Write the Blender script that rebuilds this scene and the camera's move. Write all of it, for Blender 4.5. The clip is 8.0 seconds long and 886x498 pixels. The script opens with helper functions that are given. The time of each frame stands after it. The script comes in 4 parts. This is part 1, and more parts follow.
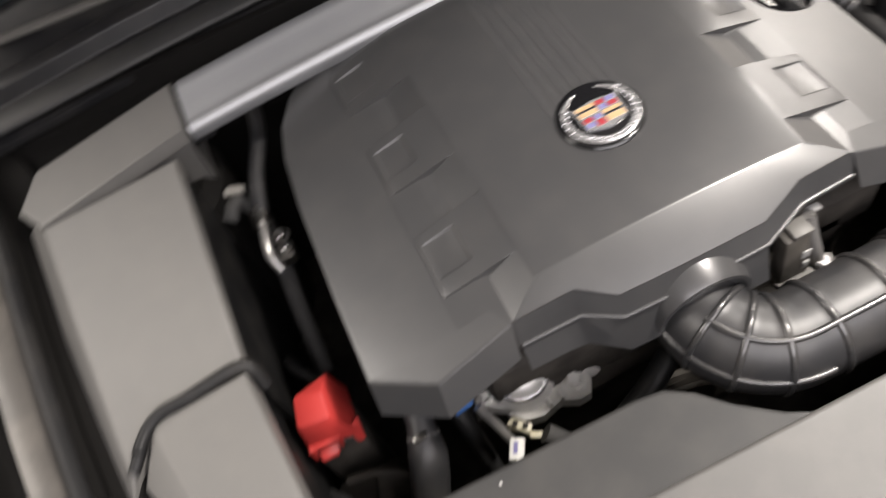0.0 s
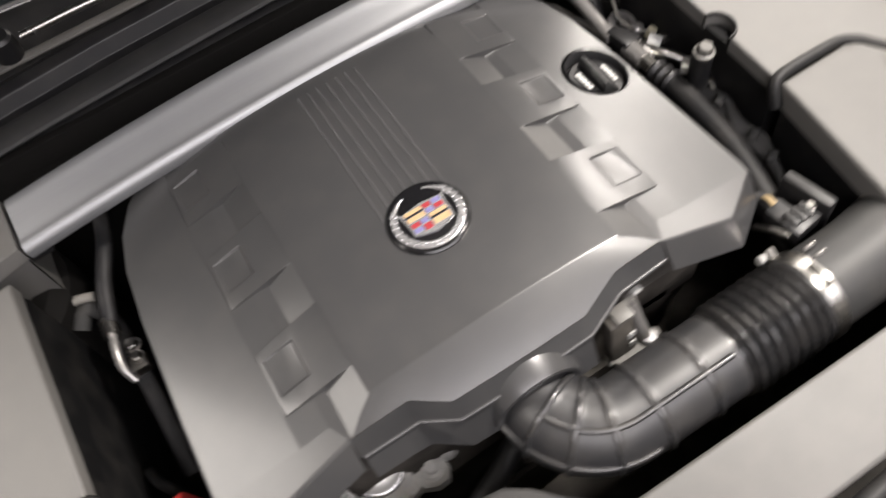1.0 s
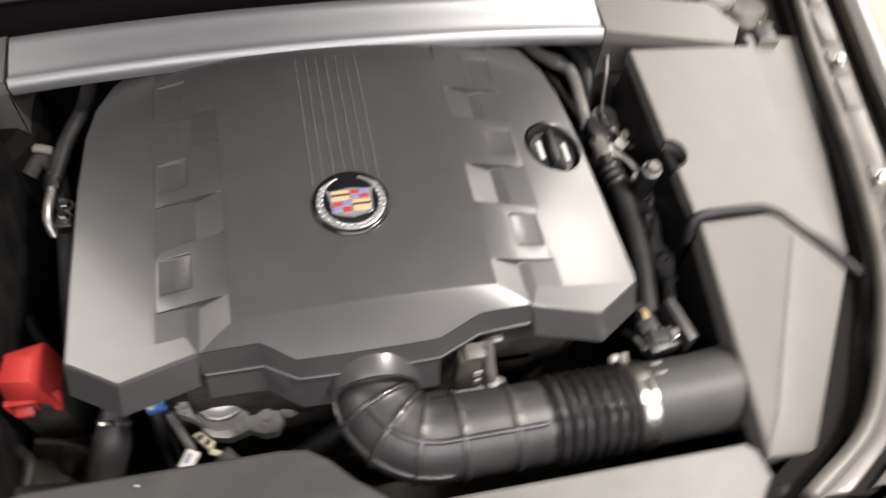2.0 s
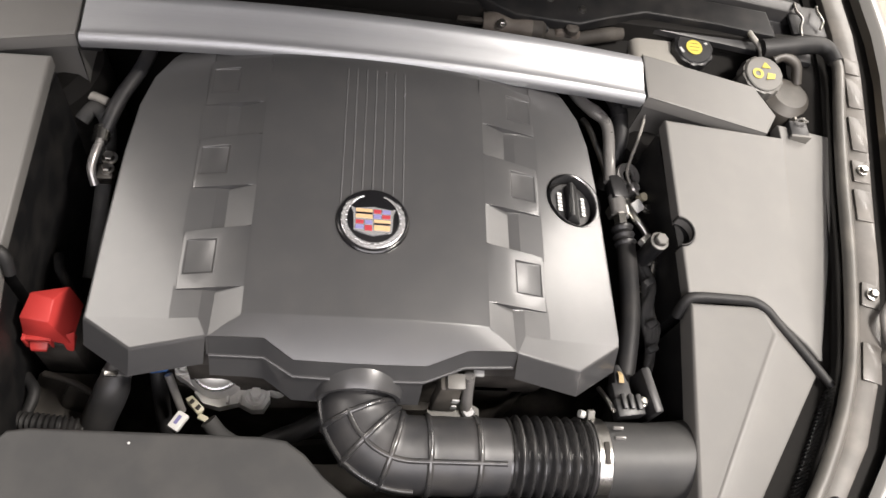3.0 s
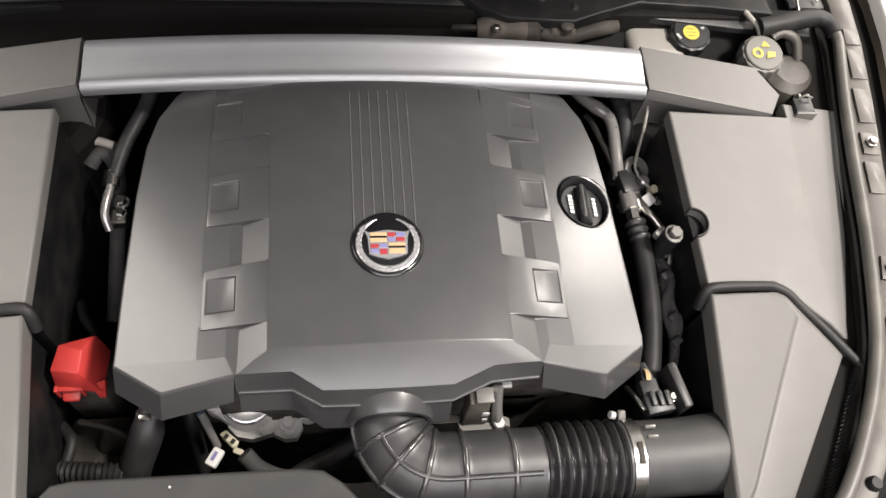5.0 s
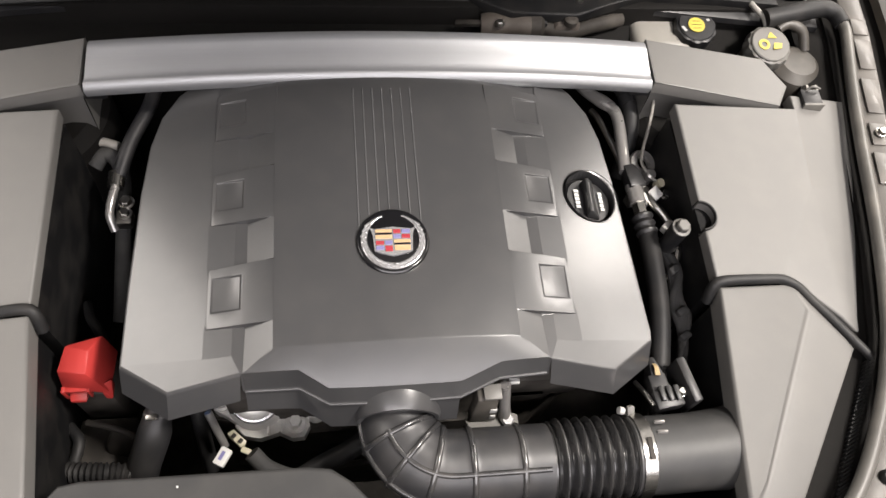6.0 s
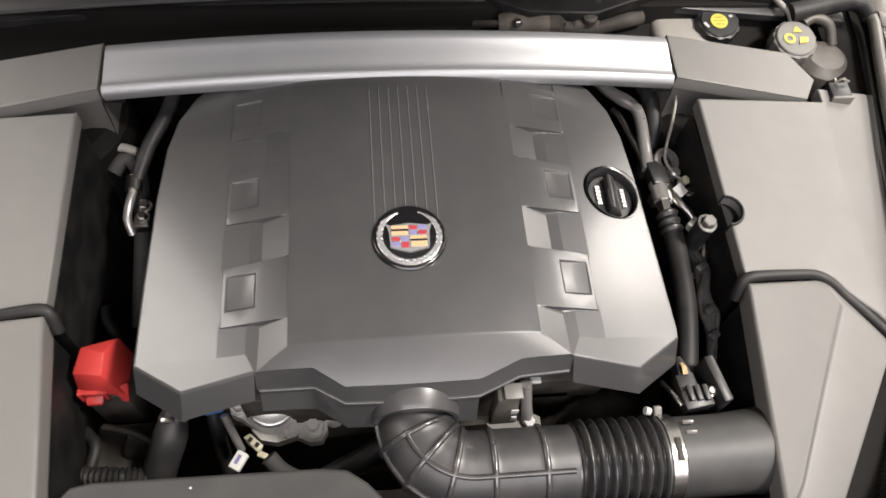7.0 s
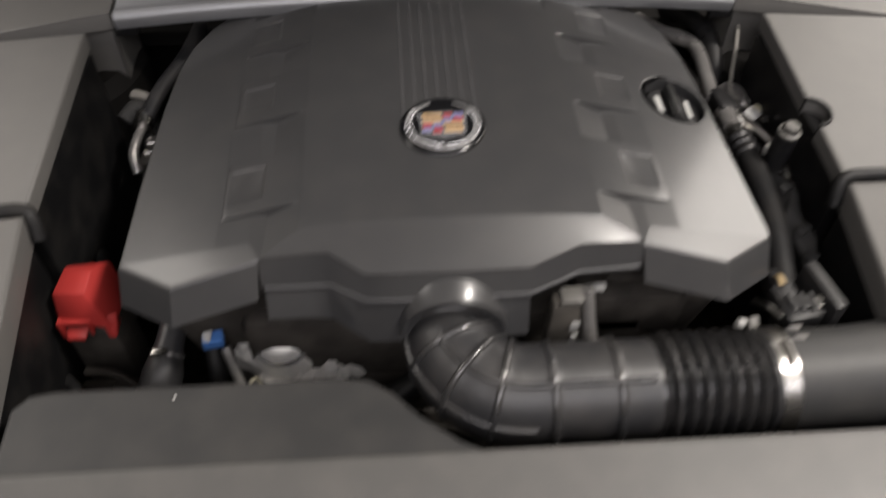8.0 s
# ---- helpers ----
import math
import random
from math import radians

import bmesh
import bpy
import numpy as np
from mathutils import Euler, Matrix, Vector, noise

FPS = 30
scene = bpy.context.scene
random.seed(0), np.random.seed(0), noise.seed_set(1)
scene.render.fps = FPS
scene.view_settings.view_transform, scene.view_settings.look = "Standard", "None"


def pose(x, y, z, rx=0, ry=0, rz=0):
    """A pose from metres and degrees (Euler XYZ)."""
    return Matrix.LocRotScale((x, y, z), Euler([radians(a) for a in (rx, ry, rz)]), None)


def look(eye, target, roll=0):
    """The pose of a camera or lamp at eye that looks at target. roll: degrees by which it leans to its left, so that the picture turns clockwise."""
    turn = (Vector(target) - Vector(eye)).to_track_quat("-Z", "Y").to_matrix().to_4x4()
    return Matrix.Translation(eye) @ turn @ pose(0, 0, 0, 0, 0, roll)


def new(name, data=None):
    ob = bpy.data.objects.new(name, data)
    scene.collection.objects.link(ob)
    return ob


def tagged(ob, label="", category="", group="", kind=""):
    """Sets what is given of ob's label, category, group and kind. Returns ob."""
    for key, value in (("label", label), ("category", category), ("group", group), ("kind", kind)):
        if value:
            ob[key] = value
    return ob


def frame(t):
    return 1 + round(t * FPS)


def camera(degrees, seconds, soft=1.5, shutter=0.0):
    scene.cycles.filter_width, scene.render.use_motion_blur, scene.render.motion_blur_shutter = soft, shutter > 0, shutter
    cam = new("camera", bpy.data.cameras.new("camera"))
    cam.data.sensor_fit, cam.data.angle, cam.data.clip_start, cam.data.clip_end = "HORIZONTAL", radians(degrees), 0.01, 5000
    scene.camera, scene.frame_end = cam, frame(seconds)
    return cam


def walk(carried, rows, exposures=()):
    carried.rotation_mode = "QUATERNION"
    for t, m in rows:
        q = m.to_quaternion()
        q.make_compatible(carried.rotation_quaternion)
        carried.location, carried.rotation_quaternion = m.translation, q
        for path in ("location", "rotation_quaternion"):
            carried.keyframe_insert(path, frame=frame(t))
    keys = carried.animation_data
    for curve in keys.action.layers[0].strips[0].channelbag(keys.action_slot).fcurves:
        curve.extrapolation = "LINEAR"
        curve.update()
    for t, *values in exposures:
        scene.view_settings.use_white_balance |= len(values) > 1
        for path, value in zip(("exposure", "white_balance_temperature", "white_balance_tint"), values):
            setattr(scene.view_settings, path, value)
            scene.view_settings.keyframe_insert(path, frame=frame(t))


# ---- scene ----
cam = camera(59.1, 8.0, shutter=0.85)
PATH = [
    (0, (-0.233, -0.418, 1.46), (-0.088, 0.668, -0.213), -19.7),
    (0.5, (-0.181, -0.386, 1.474), (0.081, 0.682, -0.197), -22.3),
    (1, (-0.116, -0.39, 1.51), (0.192, 0.601, -0.2), -16.4),
    (1.2, (-0.099, -0.408, 1.523), (0.219, 0.585, -0.185), -11.8),
    (1.5, (-0.09, -0.427, 1.538), (0.236, 0.526, -0.18), -3.8),
    (1.8, (-0.07, -0.454, 1.551), (0.269, 0.520, -0.158), 5.0),
    (2, (-0.052, -0.476, 1.565), (0.290, 0.550, -0.112), 8.2),
    (2.1, (-0.055, -0.460, 1.581), (0.333, 0.547, -0.104), 13.0),
    (2.2, (-0.052, -0.448, 1.599), (0.327, 0.543, -0.099), 15.6),
    (3.3, (-0.064, -0.429, 1.663), (0.24, 0.508, -0.078), 20.1),
    (3.5, (-0.07, -0.424, 1.673), (0.227, 0.528, -0.061), 18.9),
    (4, (-0.068, -0.413, 1.676), (0.229, 0.509, -0.074), 17.0),
    (4.5, (-0.063, -0.4, 1.672), (0.226, 0.518, -0.081), 14.9),
    (4.7, (-0.063, -0.403, 1.672), (0.224, 0.508, -0.086), 14.6),
    (5.8, (-0.06, -0.407, 1.664), (0.21, 0.507, -0.096), 12.8),
    (6, (-0.06, -0.406, 1.665), (0.205, 0.504, -0.096), 12.5),
    (6.2, (-0.061, -0.405, 1.664), (0.198, 0.506, -0.098), 12.2),
    (6.5, (-0.061, -0.408, 1.663), (0.177, 0.512, -0.097), 10.8),
    (7, (-0.046, -0.428, 1.634), (0.147, 0.549, -0.101), 7.4),
    (7.5, (-0.011, -0.463, 1.534), (0.136, 0.618, -0.142), 3.9),
    (7.7, (-0.017, -0.492, 1.484), (0.112, 0.659, -0.147), 2.5),
    (8, (-0.041, -0.565, 1.383), (0.057, 0.737, -0.132), 0.7),
]
walk(cam, [(t, look(eye, target, roll)) for t, eye, target, roll in PATH], [(0.0, 0.2), (0.5, 0.24), (1.5, 0.22), (7.0, 0.2), (7.5, 0.14), (7.7, -0.02), (8.0, -0.62)])

# ---- world, lamps ----
world = bpy.data.worlds.new("world")
scene.world = world
world.use_nodes = True
world.node_tree.nodes["Background"].inputs[0].default_value = (1.0, 0.94, 0.87, 1)
world.node_tree.nodes["Background"].inputs[1].default_value = 0.035

WARM, COOL = (1.0, 0.93, 0.865), (1.0, 0.95, 0.975)
# No lamp is in view; places follow the bay's shadows and reflections.
# x, y, length along x, length along y, watts, colour
LAMPS = [
    (3.20, 0.96, 0.70, 0.70, 35, WARM),
    (3.00, 1.85, 0.70, 0.70, 65, WARM),
    # Broad fill added at the right rear to brighten the right lids.
    (3.95, 3.70, 2.8, 2.3, 330, WARM),
    (-2.65, 1.45, 1.7, 2.3, 132, WARM),
    # Front fill added out of view to brighten skirts, hose and thermostat.
    (0.1, -2.6, 3.8, 2.2, 165, COOL),
    (1.45, -0.28, 0.40, 0.40, 152, WARM),
]
CEIL = 3.3


# ---- materials ----
def material(name, base, rough=0.5, metal=0.0, vary=0.12, grain=250.0, bump=0.08, blotch=9.0, coat=0.0, dust=0.0, spec=0.5, stretch=None, coat_rough=0.03):
    """A surface with fine grain in the relief and two scales of variation in colour and gloss."""
    m = bpy.data.materials.new(name)
    m.use_nodes = True
    nt = m.node_tree
    n, l = nt.nodes, nt.links
    b = n["Principled BSDF"]
    b.inputs["Metallic"].default_value = metal
    b.inputs["Coat Weight"].default_value = coat
    b.inputs["Coat Roughness"].default_value = coat_rough
    b.inputs["Specular IOR Level"].default_value = spec
    tc = n.new("ShaderNodeTexCoord")
    big, fine = n.new("ShaderNodeTexNoise"), n.new("ShaderNodeTexNoise")
    big.inputs["Scale"].default_value, big.inputs["Detail"].default_value = blotch, 5
    fine.inputs["Scale"].default_value, fine.inputs["Detail"].default_value = grain, 3
    for node in (big, fine):
        l.new(tc.outputs["Object"], node.inputs["Vector"])
    if stretch:
        drawn = n.new("ShaderNodeMapping")
        drawn.inputs["Scale"].default_value = stretch
        l.new(tc.outputs["Object"], drawn.inputs["Vector"])
        l.new(drawn.outputs["Vector"], fine.inputs["Vector"])
    mix = n.new("ShaderNodeMixRGB")
    mix.inputs[1].default_value = (*[c * (1 - vary) for c in base], 1)
    mix.inputs[2].default_value = (*[min(1.0, c * (1 + vary)) for c in base], 1)
    add = n.new("ShaderNodeMath")
    add.operation = "MULTIPLY_ADD"
    add.inputs[1].default_value = 0.45
    l.new(fine.outputs["Fac"], add.inputs[0])
    half = n.new("ShaderNodeMath")
    half.operation = "MULTIPLY"
    half.inputs[1].default_value = 0.55
    l.new(big.outputs["Fac"], half.inputs[0])
    l.new(half.outputs[0], add.inputs[2])
    l.new(add.outputs[0], mix.inputs[0])
    colour = mix.outputs[0]
    if dust:
        veil = n.new("ShaderNodeTexNoise")
        veil.inputs["Scale"].default_value, veil.inputs["Detail"].default_value = 28.0, 8
        l.new(tc.outputs["Object"], veil.inputs["Vector"])
        ramp = n.new("ShaderNodeMapRange")
        ramp.inputs[1].default_value, ramp.inputs[2].default_value = 0.42, 0.75
        ramp.inputs[4].default_value = dust
        l.new(veil.outputs["Fac"], ramp.inputs[0])
        dusty = n.new("ShaderNodeMixRGB")
        dusty.inputs[2].default_value = (0.42, 0.38, 0.33, 1)
        l.new(ramp.outputs[0], dusty.inputs[0])
        l.new(colour, dusty.inputs[1])
        colour = dusty.outputs[0]
    l.new(colour, b.inputs["Base Color"])
    gloss = n.new("ShaderNodeMapRange")
    gloss.inputs[3].default_value, gloss.inputs[4].default_value = max(0.02, 0.86 * rough), min(1.0, 1.14 * rough)
    l.new(big.outputs["Fac"], gloss.inputs[0])
    l.new(gloss.outputs[0], b.inputs["Roughness"])
    if bump:
        bp = n.new("ShaderNodeBump")
        bp.inputs["Strength"].default_value, bp.inputs["Distance"].default_value = bump, 0.0006
        l.new(fine.outputs["Fac"], bp.inputs["Height"])
        l.new(bp.outputs["Normal"], b.inputs["Normal"])
    return m


COVER = material("grained_grey_plastic", (0.041, 0.041, 0.0423), 0.36, spec=0.52, grain=1400, bump=0.06, dust=0.02, coat=0.40, coat_rough=0.18)
# Paler copy of the cover's plastic; the ribs' highlights are in its colour.
RIBBED = material("highlit_grey_plastic", (0.085, 0.085, 0.087), 0.26, spec=1.0, grain=900, bump=0.03)
PANEL = material("matt_grey_plastic", (0.128, 0.125, 0.119), 0.52, spec=0.38, grain=1400, bump=0.10, dust=0.03)
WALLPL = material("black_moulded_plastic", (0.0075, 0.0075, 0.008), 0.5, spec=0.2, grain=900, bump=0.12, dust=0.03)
BLACK = material("black_plastic", (0.012, 0.012, 0.013), 0.42, spec=0.4, grain=700, bump=0.1, dust=0.03)
GRIME = material("grimy_black_metal", (0.026, 0.023, 0.020), 0.7, metal=0.0, spec=0.25, vary=0.5, grain=90, bump=0.4, blotch=25, dust=0.09)
HOSE = material("black_rubber_hose", (0.021, 0.021, 0.0225), 0.44, grain=500, bump=0.05, dust=0.05, spec=0.60)
BEADED = material("polished_rubber_ridge", (0.026, 0.026, 0.027), 0.25, grain=500, bump=0.03, dust=0.06, spec=0.9)
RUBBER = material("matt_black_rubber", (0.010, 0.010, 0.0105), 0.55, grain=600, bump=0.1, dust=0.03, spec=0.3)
SEAL = material("dusty_sheen_rubber", (0.075, 0.072, 0.066), 0.42, grain=500, bump=0.1, dust=0.12)
SHROUD = material("dark_shroud_plastic", (0.027, 0.027, 0.027), 0.52, spec=0.45, grain=1200, bump=0.12, dust=0.03)
FRONT = material("lit_shroud_plastic", (0.075, 0.073, 0.070), 0.50, spec=0.5, grain=1400, bump=0.10, dust=0.04)
SILVER = material("satin_aluminium", (0.30, 0.305, 0.316), 0.44, metal=0.5, vary=0.12, grain=500, bump=0.06, stretch=(0.012, 1.0, 1.0))
CAST = material("cast_aluminium", (0.72, 0.71, 0.68), 0.42, metal=0.35, vary=0.2, grain=220, bump=0.35, blotch=40, dust=0.12)
STEEL = material("zinc_steel", (0.42, 0.41, 0.39), 0.28, metal=1.0, vary=0.12, grain=300, bump=0.08, dust=0.03)
PIPE = material("dull_alloy_pipe", (0.30, 0.29, 0.28), 0.28, metal=0.6, vary=0.2, grain=200, bump=0.12, dust=0.08)
CHROME = material("bright_chrome", (0.68, 0.68, 0.69), 0.26, metal=0.8, vary=0.03, grain=300, bump=0.02)
RED = material("red_plastic", (0.38, 0.032, 0.028), 0.45, vary=0.08, grain=900, bump=0.06)
GLOSSBLACK = material("gloss_black_enamel", (0.008, 0.008, 0.009), 0.18, bump=0.0)
GRIP = material("lit_satin_black_plastic", (0.03, 0.03, 0.03), 0.3, spec=0.8, grain=900, bump=0.04)
# Black for parts deep in the bay; their shade is in the colour.
DEEP = material("shade_black_metal", (0.007, 0.0065, 0.006), 0.75, spec=0.12, vary=0.4, grain=90, bump=0.3)
GOLD = material("gold_enamel", (0.46, 0.31, 0.17), 0.3, bump=0.0)
CRED = material("red_enamel", (0.30, 0.035, 0.045), 0.3, bump=0.0)
PLUGBLUE = material("blue_plug_plastic", (0.06, 0.16, 0.42), 0.4, vary=0.1, bump=0.02)
CBLUE = material("lilac_blue_enamel", (0.17, 0.16, 0.31), 0.3, bump=0.0)
TAG = material("dulled_white_tag", (0.36, 0.36, 0.35), 0.5, vary=0.08, dust=0.1)
WHITE = material("white_print", (0.55, 0.55, 0.53), 0.5, vary=0.05, bump=0.0)
YELLOW = material("yellow_print", (0.40, 0.33, 0.045), 0.5, vary=0.08, bump=0.0)
TANK = material("cloudy_tank_plastic", (0.22, 0.21, 0.19), 0.5, vary=0.12, grain=120, dust=0.15)
OLDTANK = material("aged_tank_plastic", (0.040, 0.036, 0.031), 0.5, vary=0.2, grain=120, dust=0.1)
RUST = material("dusty_brown_metal", (0.050, 0.041, 0.034), 0.7, vary=0.35, grain=150, bump=0.3, blotch=40, dust=0.10)
GREYCAP = material("grey_cap_plastic", (0.105, 0.101, 0.093), 0.5, grain=700, dust=0.05)
CREAM = material("cream_connector_plastic", (0.42, 0.39, 0.29), 0.45, dust=0.1)
BROWNISH = material("tan_wire_sleeve", (0.34, 0.25, 0.13), 0.55, dust=0.05)
TAPE = material("cloth_tape", (0.03, 0.03, 0.03), 0.8, grain=300, bump=0.3, dust=0.06)
PAINT = material("grey_car_paint", (0.19, 0.187, 0.18), 0.34, metal=0.3, vary=0.03, grain=1500, bump=0.01, coat=0.7)
RAIL = material("painted_flange", (0.055, 0.050, 0.045), 0.45, metal=0.1, vary=0.12, grain=400, bump=0.06, coat=0.1, dust=0.1)
UNDERSIDE = material("pale_reflector_paint", (0.36, 0.355, 0.345), 0.5, vary=0.06, grain=400, bump=0.05, dust=0.1)
FELT = material("dark_insulation_felt", (0.026, 0.026, 0.027), 0.9, vary=0.3, grain=350, bump=0.5)
GLASS = material("dark_windscreen_glass", (0.02, 0.024, 0.025), 0.04, bump=0.0)
FLOOR = material("sealed_concrete_floor", (0.24, 0.205, 0.165), 0.4, vary=0.12, grain=30, blotch=1.2, bump=0.05)
WALLM = material("grey_wall", (0.38, 0.365, 0.345), 0.8, vary=0.05, grain=60, blotch=0.8)
CEILM = material("grey_ceiling", (0.30, 0.29, 0.275), 0.85, vary=0.04, grain=60, blotch=0.8)

# ---- mesh helpers ----
ORIGIN = {}


def link(name, bm, mat, at=(0, 0, 0), angle=32):
    bmesh.ops.recalc_face_normals(bm, faces=bm.faces)
    bmesh.ops.translate(bm, verts=bm.verts, vec=-Vector(at))
    me = bpy.data.meshes.new(name)
    bm.to_mesh(me)
    bm.free()
    me.materials.append(mat)
    me.polygons.foreach_set("use_smooth", [True] * len(me.polygons))
    me.set_sharp_from_angle(angle=radians(angle))
    return new(name, me)


def thing(name, at, label, category, group="", kind=""):
    """An Empty at the base of a thing, to carry its parts."""
    ob = new(name)
    ob.empty_display_size = 0.02
    ob.location = at
    ORIGIN[ob] = Vector(at)
    return tagged(ob, label, category, group, kind)


def part(name, bm, mat, parent, label="", angle=32):
    """One mesh under a thing or under a part."""
    at = ORIGIN[parent]
    ob = link(name, bm, mat, at, angle)
    ob.parent = parent
    ORIGIN[ob] = at
    return tagged(ob, label)


def solo(name, bm, mat, at, label, category, group="", kind="", angle=32):
    """A thing that is one mesh, with its origin at its base."""
    ob = link(name, bm, mat, at, angle)
    ob.location = at
    ORIGIN[ob] = Vector(at)
    return tagged(ob, label, category, group, kind)


def flatten(ob, area):
    """Plane faces larger than area keep their own normal."""
    for p in ob.data.polygons:
        if p.area > area:
            p.use_smooth = False


def soften(bm, width, segments=2, angle=20):
    if width:
        edges = [e for e in bm.edges if len(e.link_faces) == 2 and e.calc_face_angle(0) > radians(angle)]
        bmesh.ops.bevel(bm, geom=edges, offset=width, segments=segments, profile=0.5, affect="EDGES", clamp_overlap=True)
    return bm


def sheet(verts, faces, drop=0.0, bevel=0.0, low=None, segments=2, spread=0.0):
    """A moulded sheet from corner places and faces; its rim turns down by drop, or to the height low."""
    bm = bmesh.new()
    vs = [bm.verts.new(v) for v in verts]
    for f in faces:
        bm.faces.new([vs[i] for i in f])
    bmesh.ops.recalc_face_normals(bm, faces=bm.faces)
    if sum(f.normal.z * f.calc_area() for f in bm.faces) < 0:
        bmesh.ops.reverse_faces(bm, faces=bm.faces)
    if drop or low is not None:
        rim = [e for e in bm.edges if len(e.link_faces) == 1]
        mid = sum((v.co for v in bm.verts), Vector()) / len(bm.verts)
        made = bmesh.ops.extrude_edge_only(bm, edges=rim)["geom"]
        for v in made:
            if isinstance(v, bmesh.types.BMVert):
                v.co.z = low if low is not None else v.co.z - drop
                if spread:
                    out = v.co - mid
                    out.z = 0
                    v.co += out.normalized() * spread
    soften(bm, bevel, segments)
    broad = [f for f in bm.faces if bevel and len(f.verts) > 4 and f.calc_area() > 0.001]
    if broad:
        bmesh.ops.inset_individual(bm, faces=broad, thickness=0.0012, use_even_offset=True)
    return bm


def outline_sheet(points, drop, bevel=0.0, low=None, segments=2):
    return sheet(points, [list(range(len(points)))], drop, bevel, low, segments)


def prism(points, z0, z1, bevel=0.0, segments=2):
    """A closed upright prism over a plan outline."""
    bm = bmesh.new()
    lowv = [bm.verts.new((x, y, z0)) for x, y in points]
    top = [bm.verts.new((x, y, z1)) for x, y in points]
    k = len(points)
    bm.faces.new(lowv[::-1])
    bm.faces.new(top)
    for i in range(k):
        bm.faces.new((lowv[i], lowv[(i + 1) % k], top[(i + 1) % k], top[i]))
    return soften(bm, bevel, segments)


def box(centre, size, bevel=0.0, turn=None, segments=2):
    bm = bmesh.new()
    m = Matrix.Translation(centre) @ (turn or Matrix.Identity(4)) @ Matrix.Diagonal((*size, 1))
    bmesh.ops.create_cube(bm, size=1.0, matrix=m)
    return soften(bm, bevel, segments)


def rot(rx=0, ry=0, rz=0):
    return pose(0, 0, 0, rx, ry, rz)


def lathe(profile, at, axis=(0, 0, 1), seg=32, start=0.0, sweep=360.0, wave=None):
    """A turned body: profile rows of (radius, height) along an axis. wave(angle) scales the radius."""
    bm = bmesh.new()
    turn = Vector((0, 0, 1)).rotation_difference(Vector(axis)).to_matrix()
    closed = sweep >= 360
    count = seg if closed else seg + 1
    rings = []
    for r, h in profile:
        ring = []
        for i in range(count):
            a = radians(start + sweep * i / seg)
            k = r * (wave(a) if wave else 1)
            ring.append(bm.verts.new(Vector(at) + turn @ Vector((k * math.cos(a), k * math.sin(a), h))))
        rings.append(ring)
    for a, b in zip(rings, rings[1:]):
        for i in range(count if closed else count - 1):
            j = (i + 1) % count
            bm.faces.new((a[i], a[j], b[j], b[i]))
    bmesh.ops.remove_doubles(bm, verts=bm.verts, dist=1e-6)
    return bm


def smooth_path(points, step=0.006):
    """A Catmull-Rom curve through the points, sampled every step metres."""
    p = [Vector(v) for v in points]
    p = [2 * p[0] - p[1], *p, 2 * p[-1] - p[-2]]
    out = []
    for a, b, c, d in zip(p, p[1:], p[2:], p[3:]):
        k = max(2, int((c - b).length / step))
        for i in range(k):
            t = i / k
            out.append(0.5 * (2 * b + (c - a) * t + (2 * a - 5 * b + 4 * c - d) * t * t + (3 * b - a - 3 * c + d) * t**3))
    return out + [p[-2]]


def tube(points, r, seg=14, step=0.006, curved=True, flat=1.0, caps=True):
    """A round body along a path; r is a radius or a function of the distance along it. flat squeezes it upright."""
    seg = seg if seg == 6 else max(seg, 12)
    path = smooth_path(points, step) if curved else [Vector(v) for v in points]
    bm = bmesh.new()
    side, rings, far = None, [], 0.0
    for i, p in enumerate(path):
        ahead = (path[min(i + 1, len(path) - 1)] - path[max(i - 1, 0)]).normalized()
        if side is None:
            side = ahead.cross(Vector((0, 0, 1)))
            side = side if side.length > 0.1 else Vector((1, 0, 0))
        side = (side - ahead * side.dot(ahead)).normalized()
        up = side.cross(ahead)
        far += (p - path[i - 1]).length if i else 0
        rad = r(far) if callable(r) else r
        rings.append([bm.verts.new(p + rad * (math.cos(a) * side + flat * math.sin(a) * up)) for a in (2 * math.pi * k / seg for k in range(seg))])
    for a, b in zip(rings, rings[1:]):
        for i in range(seg):
            bm.faces.new((a[i], a[(i + 1) % seg], b[(i + 1) % seg], b[i]))
    if caps:
        bm.faces.new(rings[0])
        bm.faces.new(rings[-1][::-1])
    return bm


def hull(points, bevel=0.0, segments=2):
    bm = bmesh.new()
    for v in points:
        bm.verts.new(v)
    done = bmesh.ops.convex_hull(bm, input=bm.verts)
    bmesh.ops.delete(bm, geom=[v for v in done["geom_interior"] if isinstance(v, bmesh.types.BMVert)], context="VERTS")
    bmesh.ops.dissolve_limit(bm, angle_limit=radians(4), verts=bm.verts, edges=bm.edges)
    return soften(bm, bevel, segments)


def hex_bolt(name, at, r, parent, axis=(0, 0, 1), mat=None):
    """A flanged hexagon bolt head."""
    bm = lathe([(0.0, 0.0), (1.45 * r, 0.0), (1.4 * r, 0.25 * r), (1.02 * r, 0.35 * r)], at, axis, 20)
    turn = Vector((0, 0, 1)).rotation_difference(Vector(axis)).to_matrix()
    low = [bm.verts.new(Vector(at) + turn @ Vector((r * math.cos(k * math.pi / 3), r * math.sin(k * math.pi / 3), 0.3 * r))) for k in range(6)]
    mid = [bm.verts.new(Vector(at) + turn @ Vector((r * math.cos(k * math.pi / 3), r * math.sin(k * math.pi / 3), 1.1 * r))) for k in range(6)]
    top = [bm.verts.new(Vector(at) + turn @ Vector((0.85 * r * math.cos(k * math.pi / 3), 0.85 * r * math.sin(k * math.pi / 3), 1.25 * r))) for k in range(6)]
